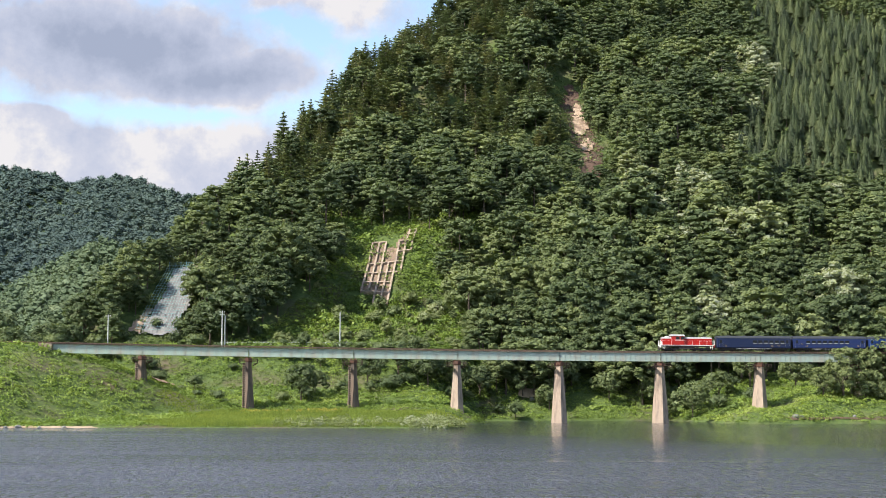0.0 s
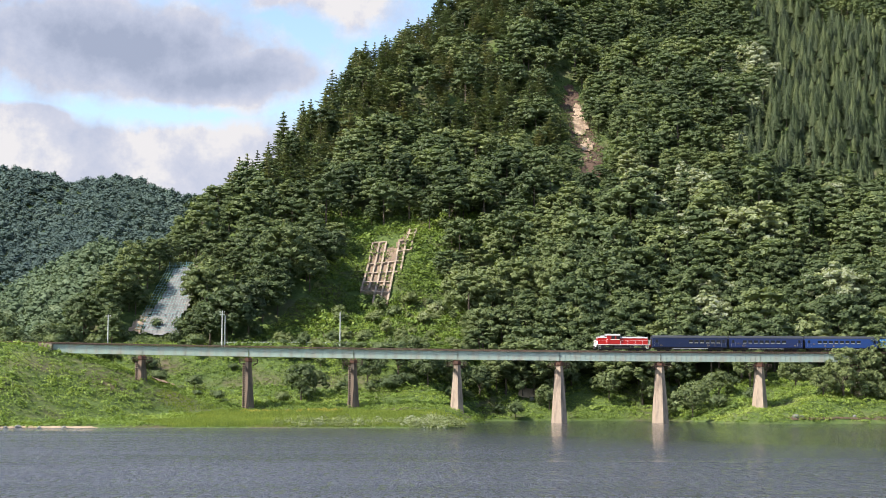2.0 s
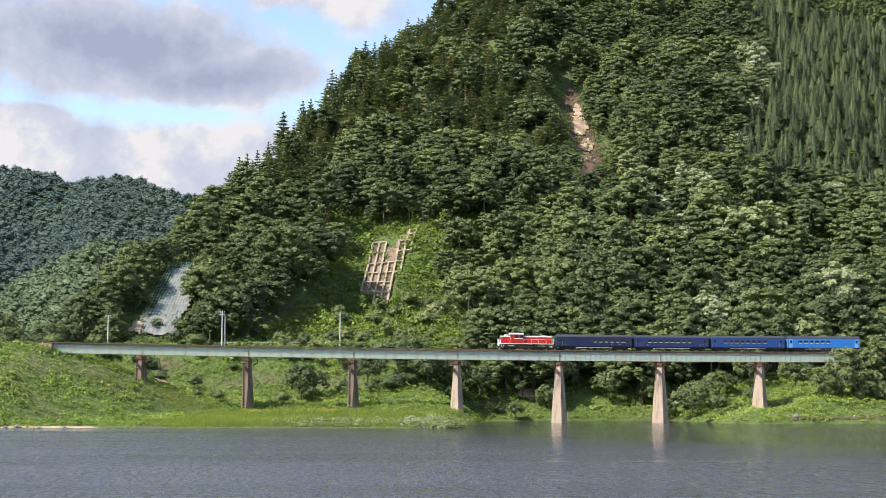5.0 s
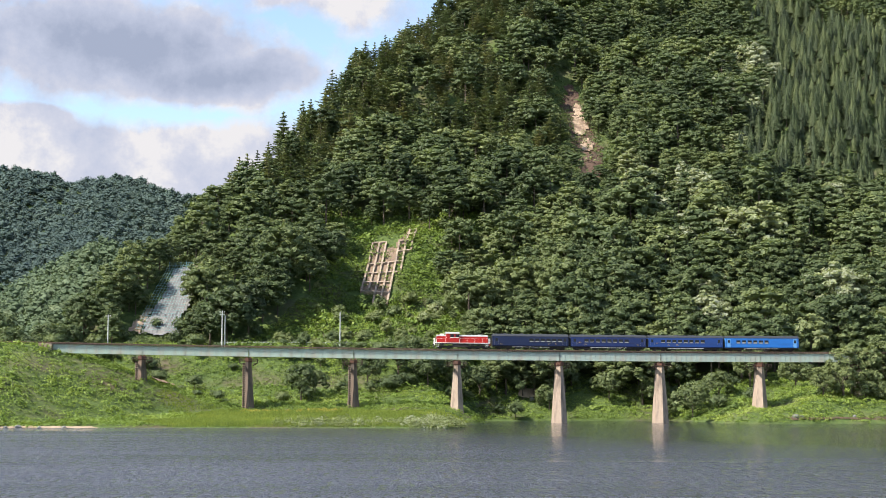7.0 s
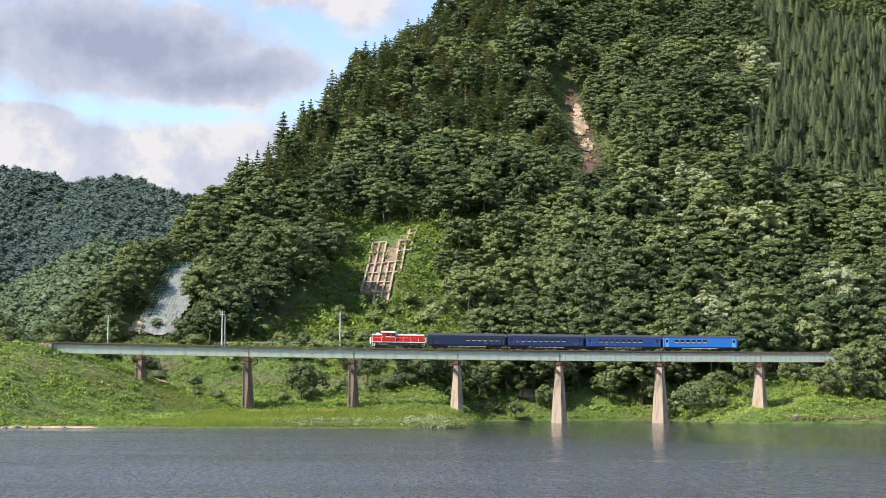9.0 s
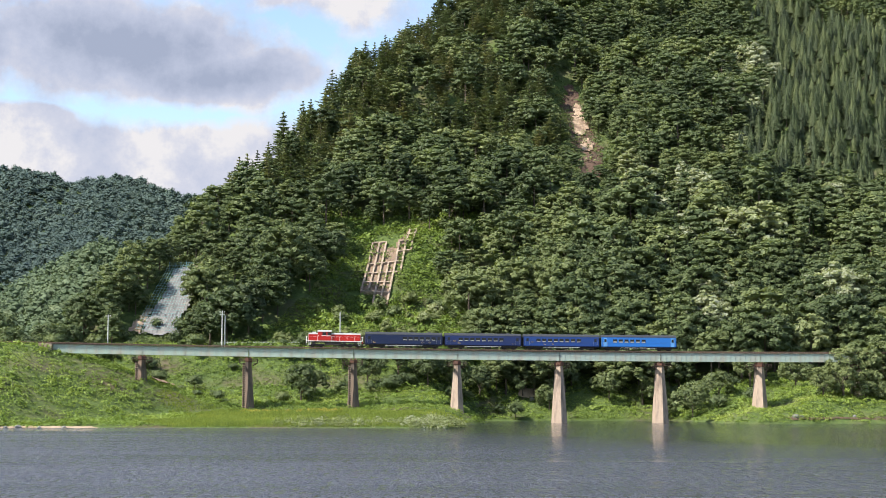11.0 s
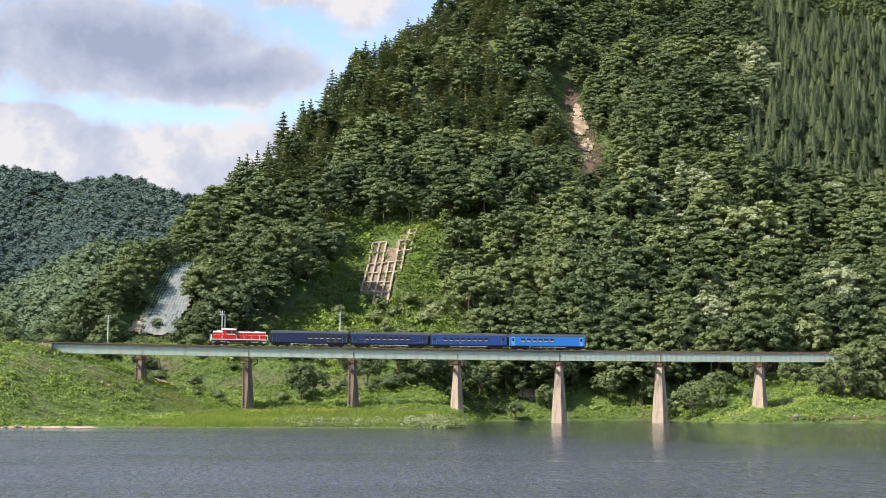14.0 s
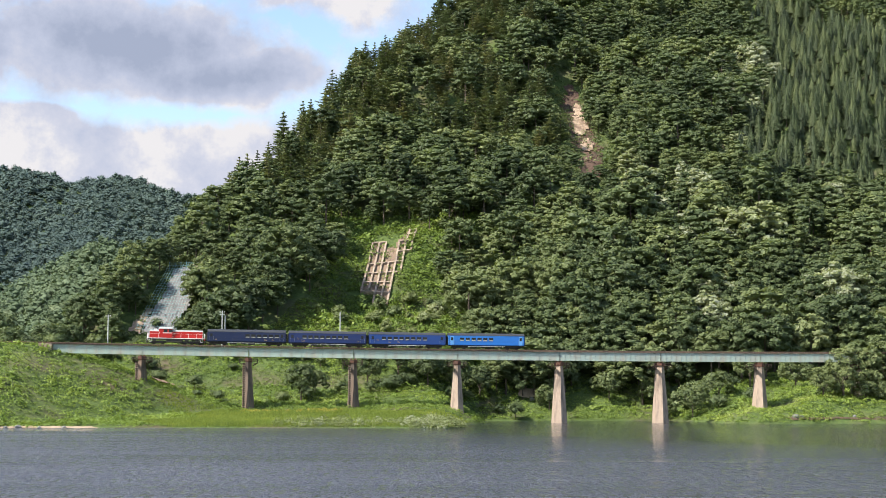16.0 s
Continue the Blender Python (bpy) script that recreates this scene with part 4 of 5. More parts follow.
M_WHITE_C = surface("white_ceramic", (0.65, 0.65, 0.62), (0.75, 0.75, 0.72), 2.0, 0.3, bump=0.02)
for x, y, h, arms in ((-93.2, 430, 29.2, 1), (-60.6, 424, 30.0, 2), (-59.9, 424.6, 28.7, 0), (-28.3, 425, 29.6, 0)):
    g = float(ground_height(x, y))
    build_pole(x, y, g, h - g, arms)
slim = thing("dead_tree", pose(61.0, 628, float(ground_height(61.0, 628))), "pale bare dead trunk standing among the trees", "dead tree")
part("stem", rods(((0, 0, -1), (0.3, 0, 9), 0.22, 0.1), ((0.1, 0, 5), (1.1, 0.2, 7), 0.08, 0.03)), M_POLE, slim)

# guard rail and low wall of the road behind the line
rail = thing("guard_rail", pose(0, 0, 0), "pale roadside guard rail on steel posts", "guard rail")
for k in range(22):
    x = -62 + 2.0 * k
    y = 430.5
    g = 20.15
    part("post", rods(((x, y, g - 0.6), (x, y, g + 1.5), 0.06), seg=6), M_POLE, rail)
    if k < 21:
        g2 = 20.15
        for dz in (0.8, 1.35):
            part("rail_beam", rods(((x, y - 0.09, g + dz), (x + 2.0, y - 0.09, g2 + dz), 0.07), seg=6), M_POLE, rail)
wall = thing("roadside_wall", pose(-33.6, 431.5, float(ground_height(-33.6, 431.5)), 0, 0, 1), "low pale concrete wall along the road", "wall")
part("wall_body", boxes((-6.0, -0.25, -1.5, 5.6, 0.25, 1.1), bevel=0.05), M_POLE, wall)
part("wall_cap", boxes((-6.2, -0.32, 1.104, 5.8, 0.32, 1.26), bevel=0.03), M_POLE, wall)

# driftwood, shore sand and boulders
drift = thing("bleached_branch", pose(60.3, 421, float(ground_height(60.3, 421)) + 0.2), "bleached white dead branch sticking up beside a pier", "branch")
part("branch", rods(((0.5, 0, -0.5), (0.3, 0.0, 1.2), 0.16, 0.14), ((0.3, 0.0, 1.2), (0.0, 0, 2.6), 0.14, 0.10), ((0.3, 0.0, 1.3), (0.8, 0.0, 0.5), 0.10, 0.05)), M_WHITE_C, drift)
patch("shore_sand", [(-112, 326), (-73, 325.5), (-72, 323.2), (-112, 322.8)], 0.7, 0.22, 0.10, 0.5, M_SOIL, "pale sandy strip at the water's edge", "sand", 71)
patch("shore_sand", [(84, 378.9), (112, 381.6), (112, 380.4), (84, 377.7)], 0.5, 0.10, 0.10, 0.4, M_DARKSOIL, "eroded brown soil strip under the grassy bank", "sand", 72)
patch("bank_scar", [(21, 431), (28, 432), (28, 427.6), (21, 427)], 0.6, 1.1, 0.3, 0.8, M_SOIL, "small bare earth scar above the water", "bare soil", 73)
patch("bank_scar", [(-73.5, 387), (-67, 388), (-67, 384.5), (-73, 384)], 0.5, 1.0, 0.3, 0.8, M_SOIL, "bare earth scar beside the embankment", "bare soil", 74)


def boulder(x, y, r, seed):
    rr = np.random.RandomState(seed)
    bm = bmesh.new()
    bmesh.ops.create_icosphere(bm, subdivisions=2, radius=r)
    for v in bm.verts:
        v.co *= 1 + 0.35 * noise.noise(v.co / r * 1.3 + Vector((seed, 0, 0)))
        v.co.z *= 0.7
    th = thing("boulder", pose(x, y, max(0.0, float(ground_height(x, y))) + r * 0.25, 0, 0, rr.uniform(0, 360)), "pale weathered boulder on the shore", "boulder", "shore boulders")
    part("stone", bm, M_ROCK, th)


for k, (x, y, r) in enumerate(((-96, 323.6, 0.6), (-91, 323.4, 0.5), (-88.5, 324.0, 0.8), (-84, 323.6, 0.45), (-79, 323.8, 0.5), (86.0, 379.0, 0.9), (87.6, 379.3, 0.6), (101, 381.0, 0.5), (24.5, 428, 0.8))):
    boulder(x, y, r, k)


# ================= clouds =================
def cloud_material():
    n = Nodes("sunlit_cloud")
    c = n.add("TexCoord").outputs["Object"]
    warp = n.add("TexNoise")
    warp.inputs["Scale"].default_value, warp.inputs["Detail"].default_value = 0.0026, 7.0
    n.link(c, warp.inputs["Vector"])
    off = n.add("VectorMath", operation="MULTIPLY_ADD")
    n.link(warp.outputs["Color"], off.inputs[0])
    off.inputs[1].default_value = (330, 0, 150)
    off.inputs[2].default_value = (-165, 0, -75)
    add = n.add("VectorMath", operation="ADD")
    n.link(c, add.inputs[0])
    n.link(off.outputs[0], add.inputs[1])
    p = add.outputs[0]

    def blob(cx, cz, rx, rz):
        m = n.add("Mapping")
        m.inputs["Location"].default_value = (-cx / rx, 0, -cz / rz)
        m.inputs["Scale"].default_value = (1 / rx, 0, 1 / rz)
        n.link(p, m.inputs["Vector"])
        ln = n.add("VectorMath", operation="LENGTH")
        n.link(m.outputs[0], ln.inputs[0])
        return n.math("SUBTRACT", 1.0, ln.outputs["Value"], clamp=True)

    grey = n.math("MAXIMUM", blob(-960, 970, 520, 190), blob(-1500, 950, 420, 230))
    grey = n.math("MAXIMUM", grey, blob(-620, 890, 320, 110))
    low = n.math("MAXIMUM", blob(-800, 600, 900, 190), blob(-1250, 740, 300, 60))
    # unseen clouds above the view, their glow added to brighten the water
    high_fill = n.math("MAXIMUM", blob(-1800, 2700, 2600, 1300), blob(2200, 2900, 1900, 1200))
    wisp = n.math("MAXIMUM", blob(-260, 1090, 240, 90), blob(-480, 1120, 160, 60))
    allc = n.math("MAXIMUM", n.math("MAXIMUM", n.math("MAXIMUM", grey, low), high_fill), n.math("MULTIPLY", wisp, 0.6))
    fine = n.noise(c, 0.006, 8.0, 0.6)
    dens = n.math("ADD", allc, n.math("MULTIPLY", n.math("SUBTRACT", fine, 0.5), 0.95))
    alpha = n.ramp(dens, [(0.0, (0, 0, 0)), (0.30, (1, 1, 1))])
    body = n.ramp(n.math("ADD", n.math("MAXIMUM", grey, 0.13), n.math("MULTIPLY", n.math("SUBTRACT", n.noise(c, 0.0045, 8.0, 0.65), 0.5), 1.6)), [(0.0, (0.43, 0.42, 0.43)), (0.16, (0.335, 0.345, 0.40)), (0.42, (0.268, 0.292, 0.368)), (0.8, (0.195, 0.222, 0.295))])
    em = n.add("Emission")
    n.link(body, em.inputs[0])
    em.inputs[1].default_value = 0.95
    tr = n.add("BsdfTransparent")
    mx = n.add("MixShader")
    n.link(alpha, mx.inputs[0])
    n.link(tr.outputs[0], mx.inputs[1])
    n.link(em.outputs[0], mx.inputs[2])
    n.link(mx.outputs[0], n.out.inputs[0])
    return n.mat


cx_, cz_, cq_ = sheet(np.linspace(-3600, 3600, 13), np.linspace(-50, 4400, 9))
cloud = new("backdrop", mesh_faces("backdrop", np.stack([cx_, 4300 - (cx_ / 3600) ** 2 * 1200, cz_], -1).reshape(-1, 3), cq_, [cloud_material()]))
tagged(cloud, "grey and white summer clouds in a blue sky", "clouds", kind="structure")


# ================= the train =================
def paint(name, c, rough=0.45, dirt=(0.05, 0.04, 0.035), amount=0.35):
    n = Nodes(name)
    v = n.coords()
    d = n.noise(n.coords((0.5, 0.5, 1.5)), 1.2, 6.0, 0.65)
    f = n.ramp(d, [(0.5, (0, 0, 0)), (0.8, (amount, amount, amount))])
    n.bump(n.noise(v, 0.8, 3.0), 0.05, 0.02)
    return n.set(n.mix(f, c, dirt), rough, 0.0, 0.3)


M_RED = paint("red_paint", (0.40, 0.016, 0.012))
M_WHITE = paint("white_paint", (0.78, 0.76, 0.72), 0.45, (0.35, 0.30, 0.25), 0.4)
M_GREYROOF = paint("light_grey_roof", (0.36, 0.35, 0.34), 0.6, (0.2, 0.19, 0.18))
M_BLACK = surface("black_running_gear", (0.018, 0.017, 0.016), (0.05, 0.044, 0.038), 2.0, 0.7, 0.2, 0.2, 0.01, dirt=(0.055, 0.042, 0.033), dirt_scale=1.5)
M_STEEL = surface("worn_steel", (0.32, 0.31, 0.30), (0.45, 0.44, 0.43), 2.0, 0.4, 0.9, 0.05)
M_NAVY_DARK = paint("blackish_navy_paint", (0.010, 0.018, 0.056), 0.5)
M_NAVY = paint("navy_blue_paint", (0.014, 0.027, 0.098), 0.5)
M_MIDBLUE = paint("mid_blue_paint", (0.016, 0.050, 0.190), 0.5)
M_BLUE = paint("bright_blue_paint", (0.022, 0.145, 0.46), 0.5)
M_PALEBLUE = paint("pale_blue_paint", (0.12, 0.32, 0.62), 0.35)
M_DARKROOF = paint("dark_grey_roof", (0.030, 0.034, 0.042), 0.7, (0.06, 0.055, 0.05))
M_GOLD = surface("gold_leaf_trim", (0.20, 0.14, 0.07), (0.30, 0.22, 0.12), 3.0, 0.45, 0.4, 0.05)
M_BLIND = surface("cream_window_blind", (0.30, 0.29, 0.27), (0.38, 0.37, 0.34), 3.0, 0.8, 0.0, 0.05)


def glass_material():
    n = Nodes("dark_window_glass")
    n.bump(n.noise(n.coords(), 0.6, 2.0), 0.03, 0.02)
    return n.set((0.012, 0.014, 0.018), 0.08, 0.0, 0.35)


M_GLASS = glass_material()

WHEELSETS = []


def profile_loft(pts, x0, x1):
    """Extrudes a closed outline of (y, z) from x0 to x1."""
    bm = bmesh.new()
    a = [bm.verts.new((x0, y, z)) for y, z in pts]
    b = [bm.verts.new((x1, y, z)) for y, z in pts]
    for i in range(len(pts)):
        j = (i + 1) % len(pts)
        bm.faces.new((a[i], a[j], b[j], b[i]))
    bm.faces.new(a[::-1])
    bm.faces.new(b)
    bmesh.ops.recalc_face_normals(bm, faces=bm.faces)
    return bm


def wheel_bm(r):
    bm = bmesh.new()
    for y, s in ((-0.56, -1), (0.56, 1)):
        rod(bm, (0, y - 0.06, 0), (0, y + 0.06, 0), r, seg=20)
        rod(bm, (0, y - s * 0.09, 0), (0, y - s * 0.06, 0), r + 0.03, seg=20)
        for k in range(4):
            a = k * math.pi / 2
            box(bm, *(Vector((0.2 * math.cos(a), y + s * 0.07, 0.2 * math.sin(a))) - Vector((0.06, 0.02, 0.06))), *(Vector((0.2 * math.cos(a), y + s * 0.07, 0.2 * math.sin(a))) + Vector((0.06, 0.02, 0.06))))
    rod(bm, (0, -0.55, 0), (0, 0.55, 0), 0.09, seg=8)
    return bm


def bogie(parent, x, axles, r):
    ln = max(axles) + 0.85
    bm = bmesh.new()
    for s in (-1, 1):
        y = s * 0.86
        box(bm, -ln, y - 0.07, r - 0.12, ln, y + 0.07, r + 0.34, bevel=0.03)
        for a in axles:
            box(bm, a - 0.17, y - 0.12, r - 0.18, a + 0.17, y + 0.12, r + 0.20, bevel=0.03)
            for d in (-0.32, 0.32):
                rod(bm, (a + d, y, r - 0.02), (a + d, y, r + 0.3), 0.09, seg=8)
    box(bm, -0.35, -0.9, r + 0.05, 0.35, 0.9, r + 0.40)
    b = part("bogie", bm, M_BLACK, parent, "black steel bogie frame")
    b.location.x = x
    for a in axles:
        w = part("wheelset", wheel_bm(r), M_BLACK, b, "dirty black steel wheelset")
        w.location = (a, 0, r)
        WHEELSETS.append((w, a, r))
    return b


def build_locomotive():
    th = thing("diesel_locomotive", pose(0, 0, 0), "red diesel locomotive with white handrails and grey cab roof", "locomotive")
    part("underframe", boxes((-6.85, -1.32, 0.98, 6.85, 1.32, 1.22), bevel=0.03), M_BLACK, th)
    part("frame_stripe", boxes((-6.86, -1.345, 1.225, 6.86, 1.345, 1.36)), M_WHITE, th, "white stripe along the running board")
    part("fuel_tank", boxes((-2.3, -1.2, 0.30, 1.6, 1.2, 0.97), bevel=0.08), M_BLACK, th)
    for x in (-5.2, 2.4, 5.0):
        part("equipment_box", boxes((x - 0.3, -1.25, 0.55, x + 0.5, -0.95, 0.97), bevel=0.03), M_BLACK, th)
    hood = [(-0.98, 1.365), (-0.98, 2.95), (-0.80, 3.20), (-0.4, 3.28), (0.4, 3.28), (0.80, 3.20), (0.98, 2.95), (0.98, 1.365)]
    for nm, x0, x1 in (("short_hood", -6.35, -4.05), ("long_hood", -0.85, 6.35)):
        h = part(nm, profile_loft(hood, x0, x1), M_RED, th)
        part("hood_top", profile_loft([(-1.0, 2.92), (-1.0, 2.99), (-0.81, 3.225), (-0.4, 3.305), (0.4, 3.305), (0.81, 3.225), (1.0, 2.99), (1.0, 2.92)], x0 - 0.015, x1 + 0.015), M_GREYROOF, h, "white band over the bonnet")
        k = x0 + 0.5
        while k < x1 - 0.7:
            part("hood_door", boxes((k, -1.0, 1.5, k + 0.72, -0.985, 2.72), bevel=0.004), M_RED, h)
            k += 0.8
        part("end_panel", boxes((x0 - 0.05 if x0 < -5 else x1 + 0.016, -0.8, 1.45, x0 - 0.016 if x0 < -5 else x1 + 0.05, 0.8, 2.2)), M_WHITE, h, "white bonnet end panel")
    part("exhaust_box", boxes((1.2, -0.35, 3.31, 2.3, 0.35, 3.52), bevel=0.04), M_BLACK, th)
    part("fan_shroud", rods(((4.6, 0, 3.31), (4.6, 0, 3.45), 0.7), seg=16), M_GREYROOF, th)
    part("sand_box", boxes((-5.4, -0.6, 3.31, -4.6, 0.6, 3.55), bevel=0.05), M_WHITE, th)
    cab = part("cab", profile_loft([(-1.36, 1.365), (-1.36, 3.35), (-1.25, 3.62), (1.25, 3.62), (1.36, 3.35), (1.36, 1.365)], -4.04, -0.86), M_RED, th)
    part("cab_roof", profile_loft([(-1.42, 3.56), (-1.30, 3.80), (-0.7, 3.98), (0.7, 3.98), (1.30, 3.80), (1.42, 3.56)], -4.18, -0.72), M_GREYROOF, cab, "pale grey rounded cab roof")
    part("white_band", boxes((-4.05, -1.368, 2.50, -0.85, 1.368, 2.64)), M_WHITE, cab, "white waist band")
    for x in (-3.0, -1.75):
        part("side_window", boxes((x, -1.375, 2.72, x + 0.95, -1.362, 3.42)), M_GLASS, cab)
    part("cab_door", boxes((-3.85, -1.385, 1.42, -3.2, -1.362, 3.38)), M_RED, cab)
    for y in (-1.1, 0.4):
        part("front_window", boxes((-4.052, y, 3.32, -4.041, y + 0.7, 3.56)), M_GLASS, cab)
        part("front_window", boxes((-0.859, y, 3.32, -0.848, y + 0.7, 3.56)), M_GLASS, cab)
    for x, s in ((-6.86, -1), (6.86, 1)):
        part("buffer_beam", boxes((x - 0.06, -1.36, 0.75, x + 0.06, 1.36, 1.36), bevel=0.02), M_WHITE if s < 0 else M_RED, th)
        part("coupler", boxes((min(x, x + s * 0.45), -0.14, 0.76, max(x, x + s * 0.45), 0.14, 1.0), bevel=0.03), M_BLACK, th)
        part("snow_plough", profile_loft([(-1.3, 0.18), (-1.3, 0.7), (1.3, 0.7), (1.3, 0.18)], x - 0.10 + s * 0.1, x + 0.1 + s * 0.1), M_BLACK, th)
        bm = bmesh.new()
        for y in (-1.3, -0.55, 0.55, 1.3):
            rod(bm, (x, y, 1.36), (x, y, 2.45), 0.045, seg=6)
        rod(bm, (x, -1.3, 2.45), (x, -0.55, 2.45), 0.045, seg=6)
        rod(bm, (x, 0.55, 2.45), (x, 1.3, 2.45), 0.045, seg=6)
        part("end_handrail", bm, M_WHITE, th, "white end handrail")
        for y in (-0.62, 0.62):
            part("headlight", rods(((s * 6.36, y, 2.72), (s * 6.48, y, 2.72), 0.15), seg=12), M_STEEL, th)
        part("step_ladder", boxes((x - s * 0.75 - 0.25, -1.40, 0.35, x - s * 0.75 + 0.25, -1.30, 0.40), (x - s * 0.75 - 0.25, -1.40, 0.70, x - s * 0.75 + 0.25, -1.30, 0.75), (x - s * 0.75 - 0.28, -1.40, 0.35, x - s * 0.75 - 0.24, -1.30, 1.2), (x - s * 0.75 + 0.24, -1.40, 0.35, x - s * 0.75 + 0.28, -1.30, 1.2)), M_WHITE, th)
    for y in (-1.31, 1.31):
        for x0, x1 in ((-6.8, -4.15), (-0.7, 6.8)):
            bm = bmesh.new()
            rod(bm, (x0, y, 2.38), (x1, y, 2.38), 0.018, seg=6)
            k = x0
            while k <= x1 + 0.01:
                rod(bm, (k, y, 1.36), (k, y, 2.38), 0.028, seg=6)
                k += (x1 - x0) / max(1, round((x1 - x0) / 1.8))
            part("side_handrail", bm, M_WHITE, th, "white side handrail")
    for ob in th.children:
        ob.location.z = 0.18
    bogie(th, -4.3, (-1.05, 1.05), 0.43)
    bogie(th, 3.9, (-1.9, 0.0, 1.9), 0.43)
    return th


def build_coach(body_mat, label, first, count, pitch, emblems, bright=False):
    th = thing("passenger_coach", pose(0, 0, 0), label, "railway coach", "passenger coaches")
    hl, hw = 9.45, 1.42
    prof = [(-hw + 0.05, 0.92), (-hw, 1.05), (-hw, 3.18), (-hw + 0.04, 3.34), (hw - 0.04, 3.34), (hw, 3.18), (hw, 1.05), (hw - 0.05, 0.92)]
    body = part("body", profile_loft(prof, -hl, hl), body_mat, th)
    part("roof", profile_loft([(-hw - 0.02, 3.30), (-1.30, 3.55), (-0.85, 3.82), (-0.3, 3.93), (0.3, 3.93), (0.85, 3.82), (1.30, 3.55), (hw + 0.02, 3.30)], -hl - 0.05, hl + 0.05), M_DARKROOF, th, "dark grey arched roof")
    for x in (-6.3, -2.1, 2.1, 6.3):
        part("roof_ventilator", profile_loft([(-0.35, 3.90), (-0.28, 4.05), (0.28, 4.05), (0.35, 3.90)], x - 0.35, x + 0.35), M_DARKROOF, th)
    part("underframe", boxes((-hl, -1.25, 0.72, hl, 1.25, 0.93)), M_BLACK, th)
    for x, w, d in ((-3.2, 1.6, 0.5), (-0.8, 1.1, 0.42), (1.2, 1.7, 0.52), (3.4, 0.9, 0.4)):
        part("equipment_box", boxes((x - w / 2, -1.2, 0.74 - d, x + w / 2, -0.55, 0.73), bevel=0.03), M_BLACK, th)
    part("pipe_run", rods(((-4.6, -1.28, 0.66), (4.6, -1.28, 0.66), 0.05), seg=6), M_POLE, th, "pale pipe under the floor")
    for side in (-1, 1):
        y0 = side * (hw + 0.002)
        for k in range(count):
            x = first + k * pitch
            ya, yb = sorted((y0, y0 + side * 0.02))
            w = part("window", boxes((x - 0.52, ya, 1.98, x + 0.52, yb, 2.78)), M_GLASS, body, "dark window with a pale blind")
            ya, yb = sorted((y0 + side * 0.021, y0 + side * 0.034))
            part("blind", boxes((x - 0.46, ya, 2.0, x + 0.46, yb, 2.16 if not bright else 2.26)), M_BLIND, w)
            ya, yb = sorted((y0, y0 + side * 0.035))
            part("window_sill", boxes((x - 0.56, ya, 1.93, x + 0.56, yb, 1.978)), body_mat, w)
        for x in (-8.55, 8.55):
            ya, yb = sorted((y0, y0 + side * 0.012))
            d = part("entrance_door", boxes((x - 0.42, ya, 1.02, x + 0.42, yb, 3.12)), M_PALEBLUE if bright else body_mat, body)
            part("door_window", boxes((x - 0.28, ya + (side > 0) * 0.0121 - (side < 0) * 0.006, 2.1, x + 0.28, yb + (side > 0) * 0.006 - (side < 0) * 0.0121, 2.85)), M_GLASS, d)
            for dx in (-0.5, 0.5):
                part("door_handrail", rods(((x + dx, y0 + side * 0.05, 1.2), (x + dx, y0 + side * 0.05, 2.2), 0.02), seg=5), M_STEEL, d)
        ya, yb = sorted((y0, y0 + side * 0.006))
        part("belt_rail", boxes((-hl + 1.6, ya, 1.80, hl - 1.6, yb, 1.87)), body_mat, body)
        for x, z, r in emblems:
            bm = bmesh.new()
            for k in range(9):
                a = k * 0.7
                rr = 0.7 * r * (0.35 + 0.075 * k)
                p = (x + rr * math.cos(a) * 1.6, y0 + side * 0.01, z + rr * math.sin(a))
                a2 = a + 0.7
                r2 = 0.7 * r * (0.35 + 0.075 * (k + 1))
                rod(bm, p, (x + r2 * math.cos(a2) * 1.6, y0 + side * 0.01, z + r2 * math.sin(a2)), 0.035, seg=4)
            part("gold_scroll", bm, M_GOLD, body, "gold scroll ornament")
    for s in (-1, 1):
        part("gangway_bellows", boxes((min(s * hl, s * (hl + 0.32)), -0.62, 0.98, max(s * hl, s * (hl + 0.32)), 0.62, 3.1), bevel=0.04), M_BLACK, th)
        part("end_panel", boxes((s * hl - 0.01 if s > 0 else s * hl - 0.012, -1.36, 1.0, s * hl + 0.012 if s > 0 else s * hl + 0.01, -0.66, 3.2)), M_PALEBLUE if bright else M_NAVY, th)
        bogie(th, s * 6.6, (-1.15, 1.15), 0.43)
    return th


# vehicles in running order, with the distance of their middles behind the loco's nose, in spans
LOCO_L, COACH_L = 14.5, 19.65
TRAIN = [(build_locomotive(), 7.25)]
for i, args in enumerate((
        (M_NAVY_DARK, "blackish navy passenger coach with small curtained windows", 0.2, 6, 1.42, ((-7.4, 1.45, 0.3), (4.6, 1.5, 0.35), (6.3, 1.5, 0.3))),
        (M_NAVY, "navy blue passenger coach with gold scroll ornaments", -5.6, 8, 1.45, ((-7.2, 2.0, 0.3), (-6.0, 1.5, 0.38), (7.4, 1.5, 0.3))),
        (M_MIDBLUE, "mid-blue passenger coach with gold trim under its windows", -5.8, 8, 1.45, ((-4.4, 1.5, 0.35), (-2.2, 1.5, 0.3), (-7.3, 2.0, 0.28))),
        (M_BLUE, "bright blue passenger coach with pale blue door ends", -6.1, 6, 1.45, (), True))):
    TRAIN.append((build_coach(*args), LOCO_L + COACH_L * (i + 0.5)))


def nose_at(t):
    """Where the nose of the train is on the line, in spans."""
    return 4.988 - 0.3235 * t + 0.00085 * t * t


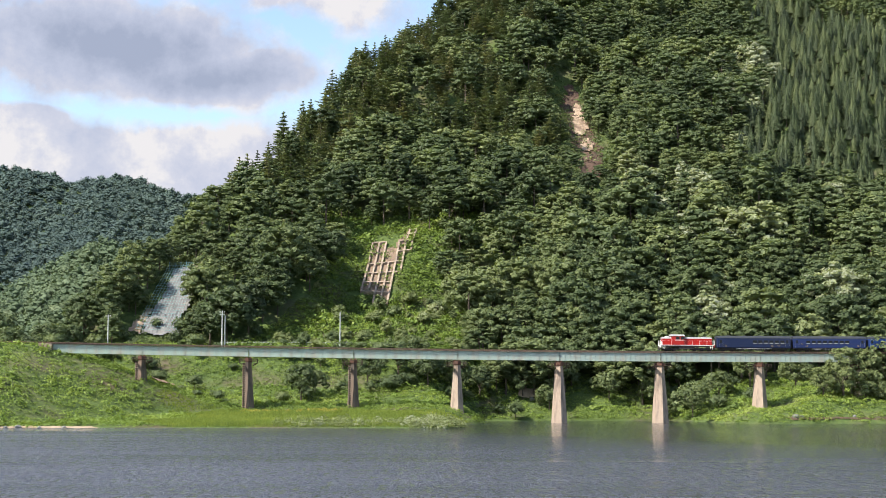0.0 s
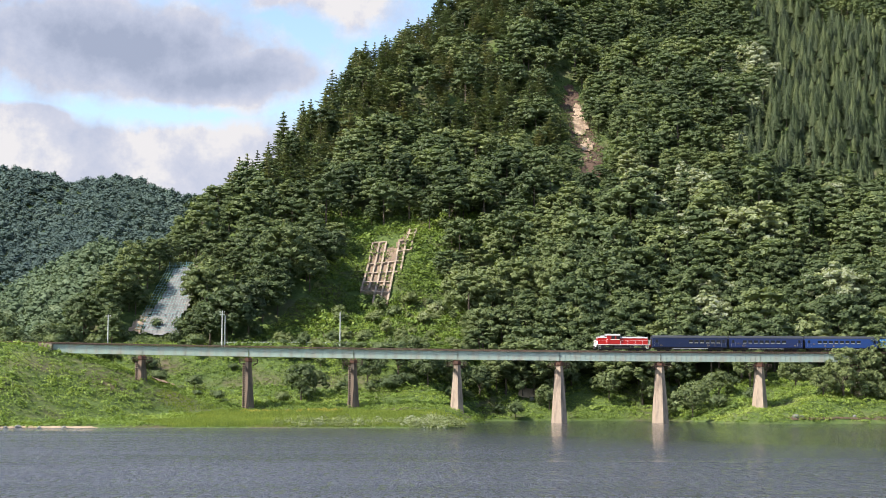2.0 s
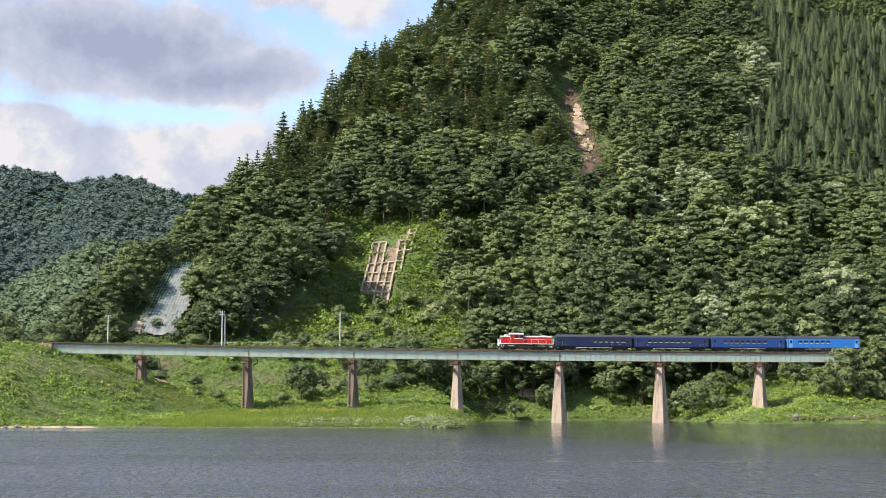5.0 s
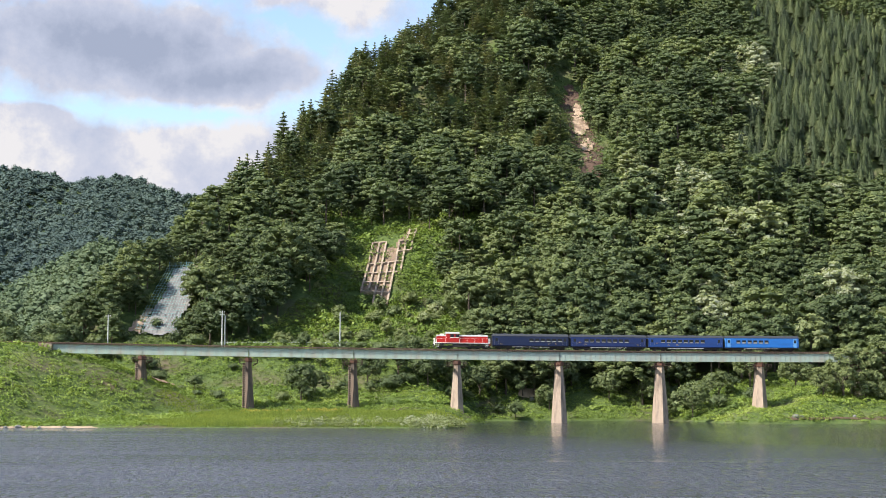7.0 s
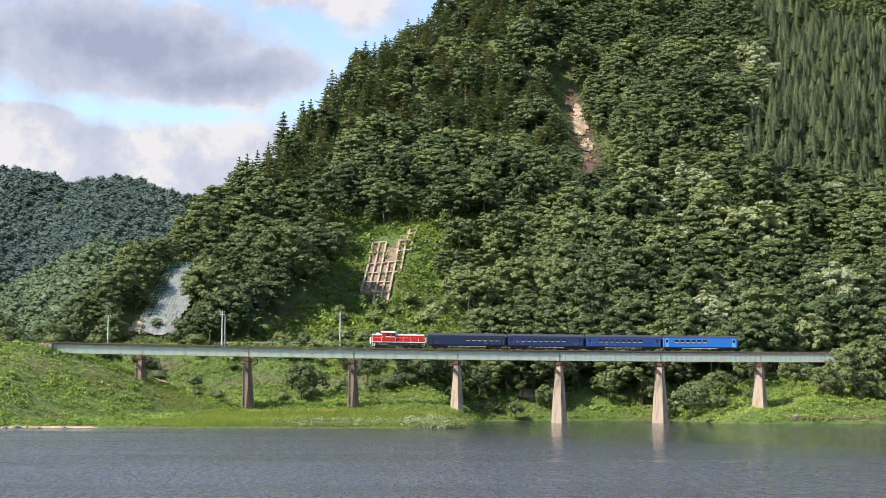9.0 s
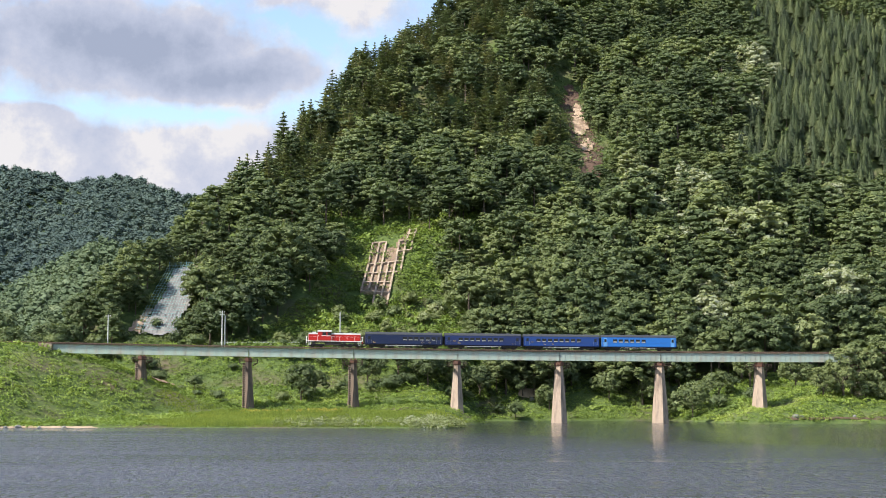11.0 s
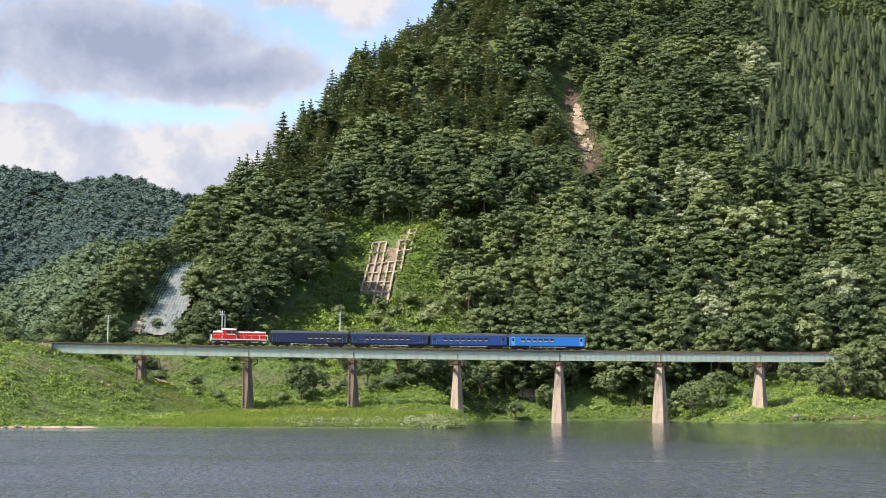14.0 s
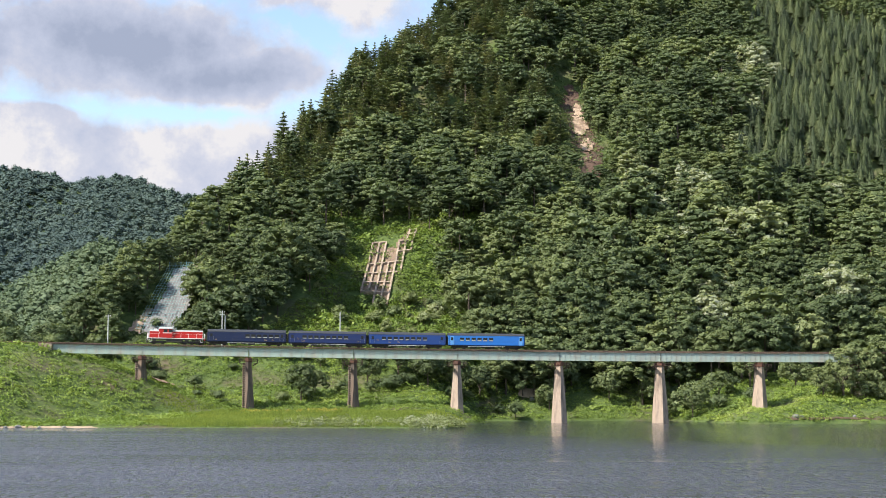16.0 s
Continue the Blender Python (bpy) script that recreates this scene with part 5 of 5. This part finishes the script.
def motions():
    # the clouds drift slowly
    walk(cloud, [(0.0, pose(0, 0, 0)), (16.0, pose(22, 0, 3))])
    for th, back in TRAIN:
        rows = []
        for k in range(17):
            n = nose_at(k) + back / SPAN
            m = heading(min(max(n, -1.2), 7.2))
            m.translation = line_point(n)
            rows.append((float(k), m @ Matrix.Translation((0, 0, RAIL_TOP))))
        walk(th, rows)
    # wheels roll without slipping
    steps = 224
    for w, a, r in WHEELSETS:
        rows = []
        for k in range(steps + 1):
            t = 16.0 * k / steps
            gone = (nose_at(0) - nose_at(t)) * SPAN
            rows.append((t, pose(a, 0, r, 0, -math.degrees(gone / r), 0)))
        walk(w, rows)


motions()
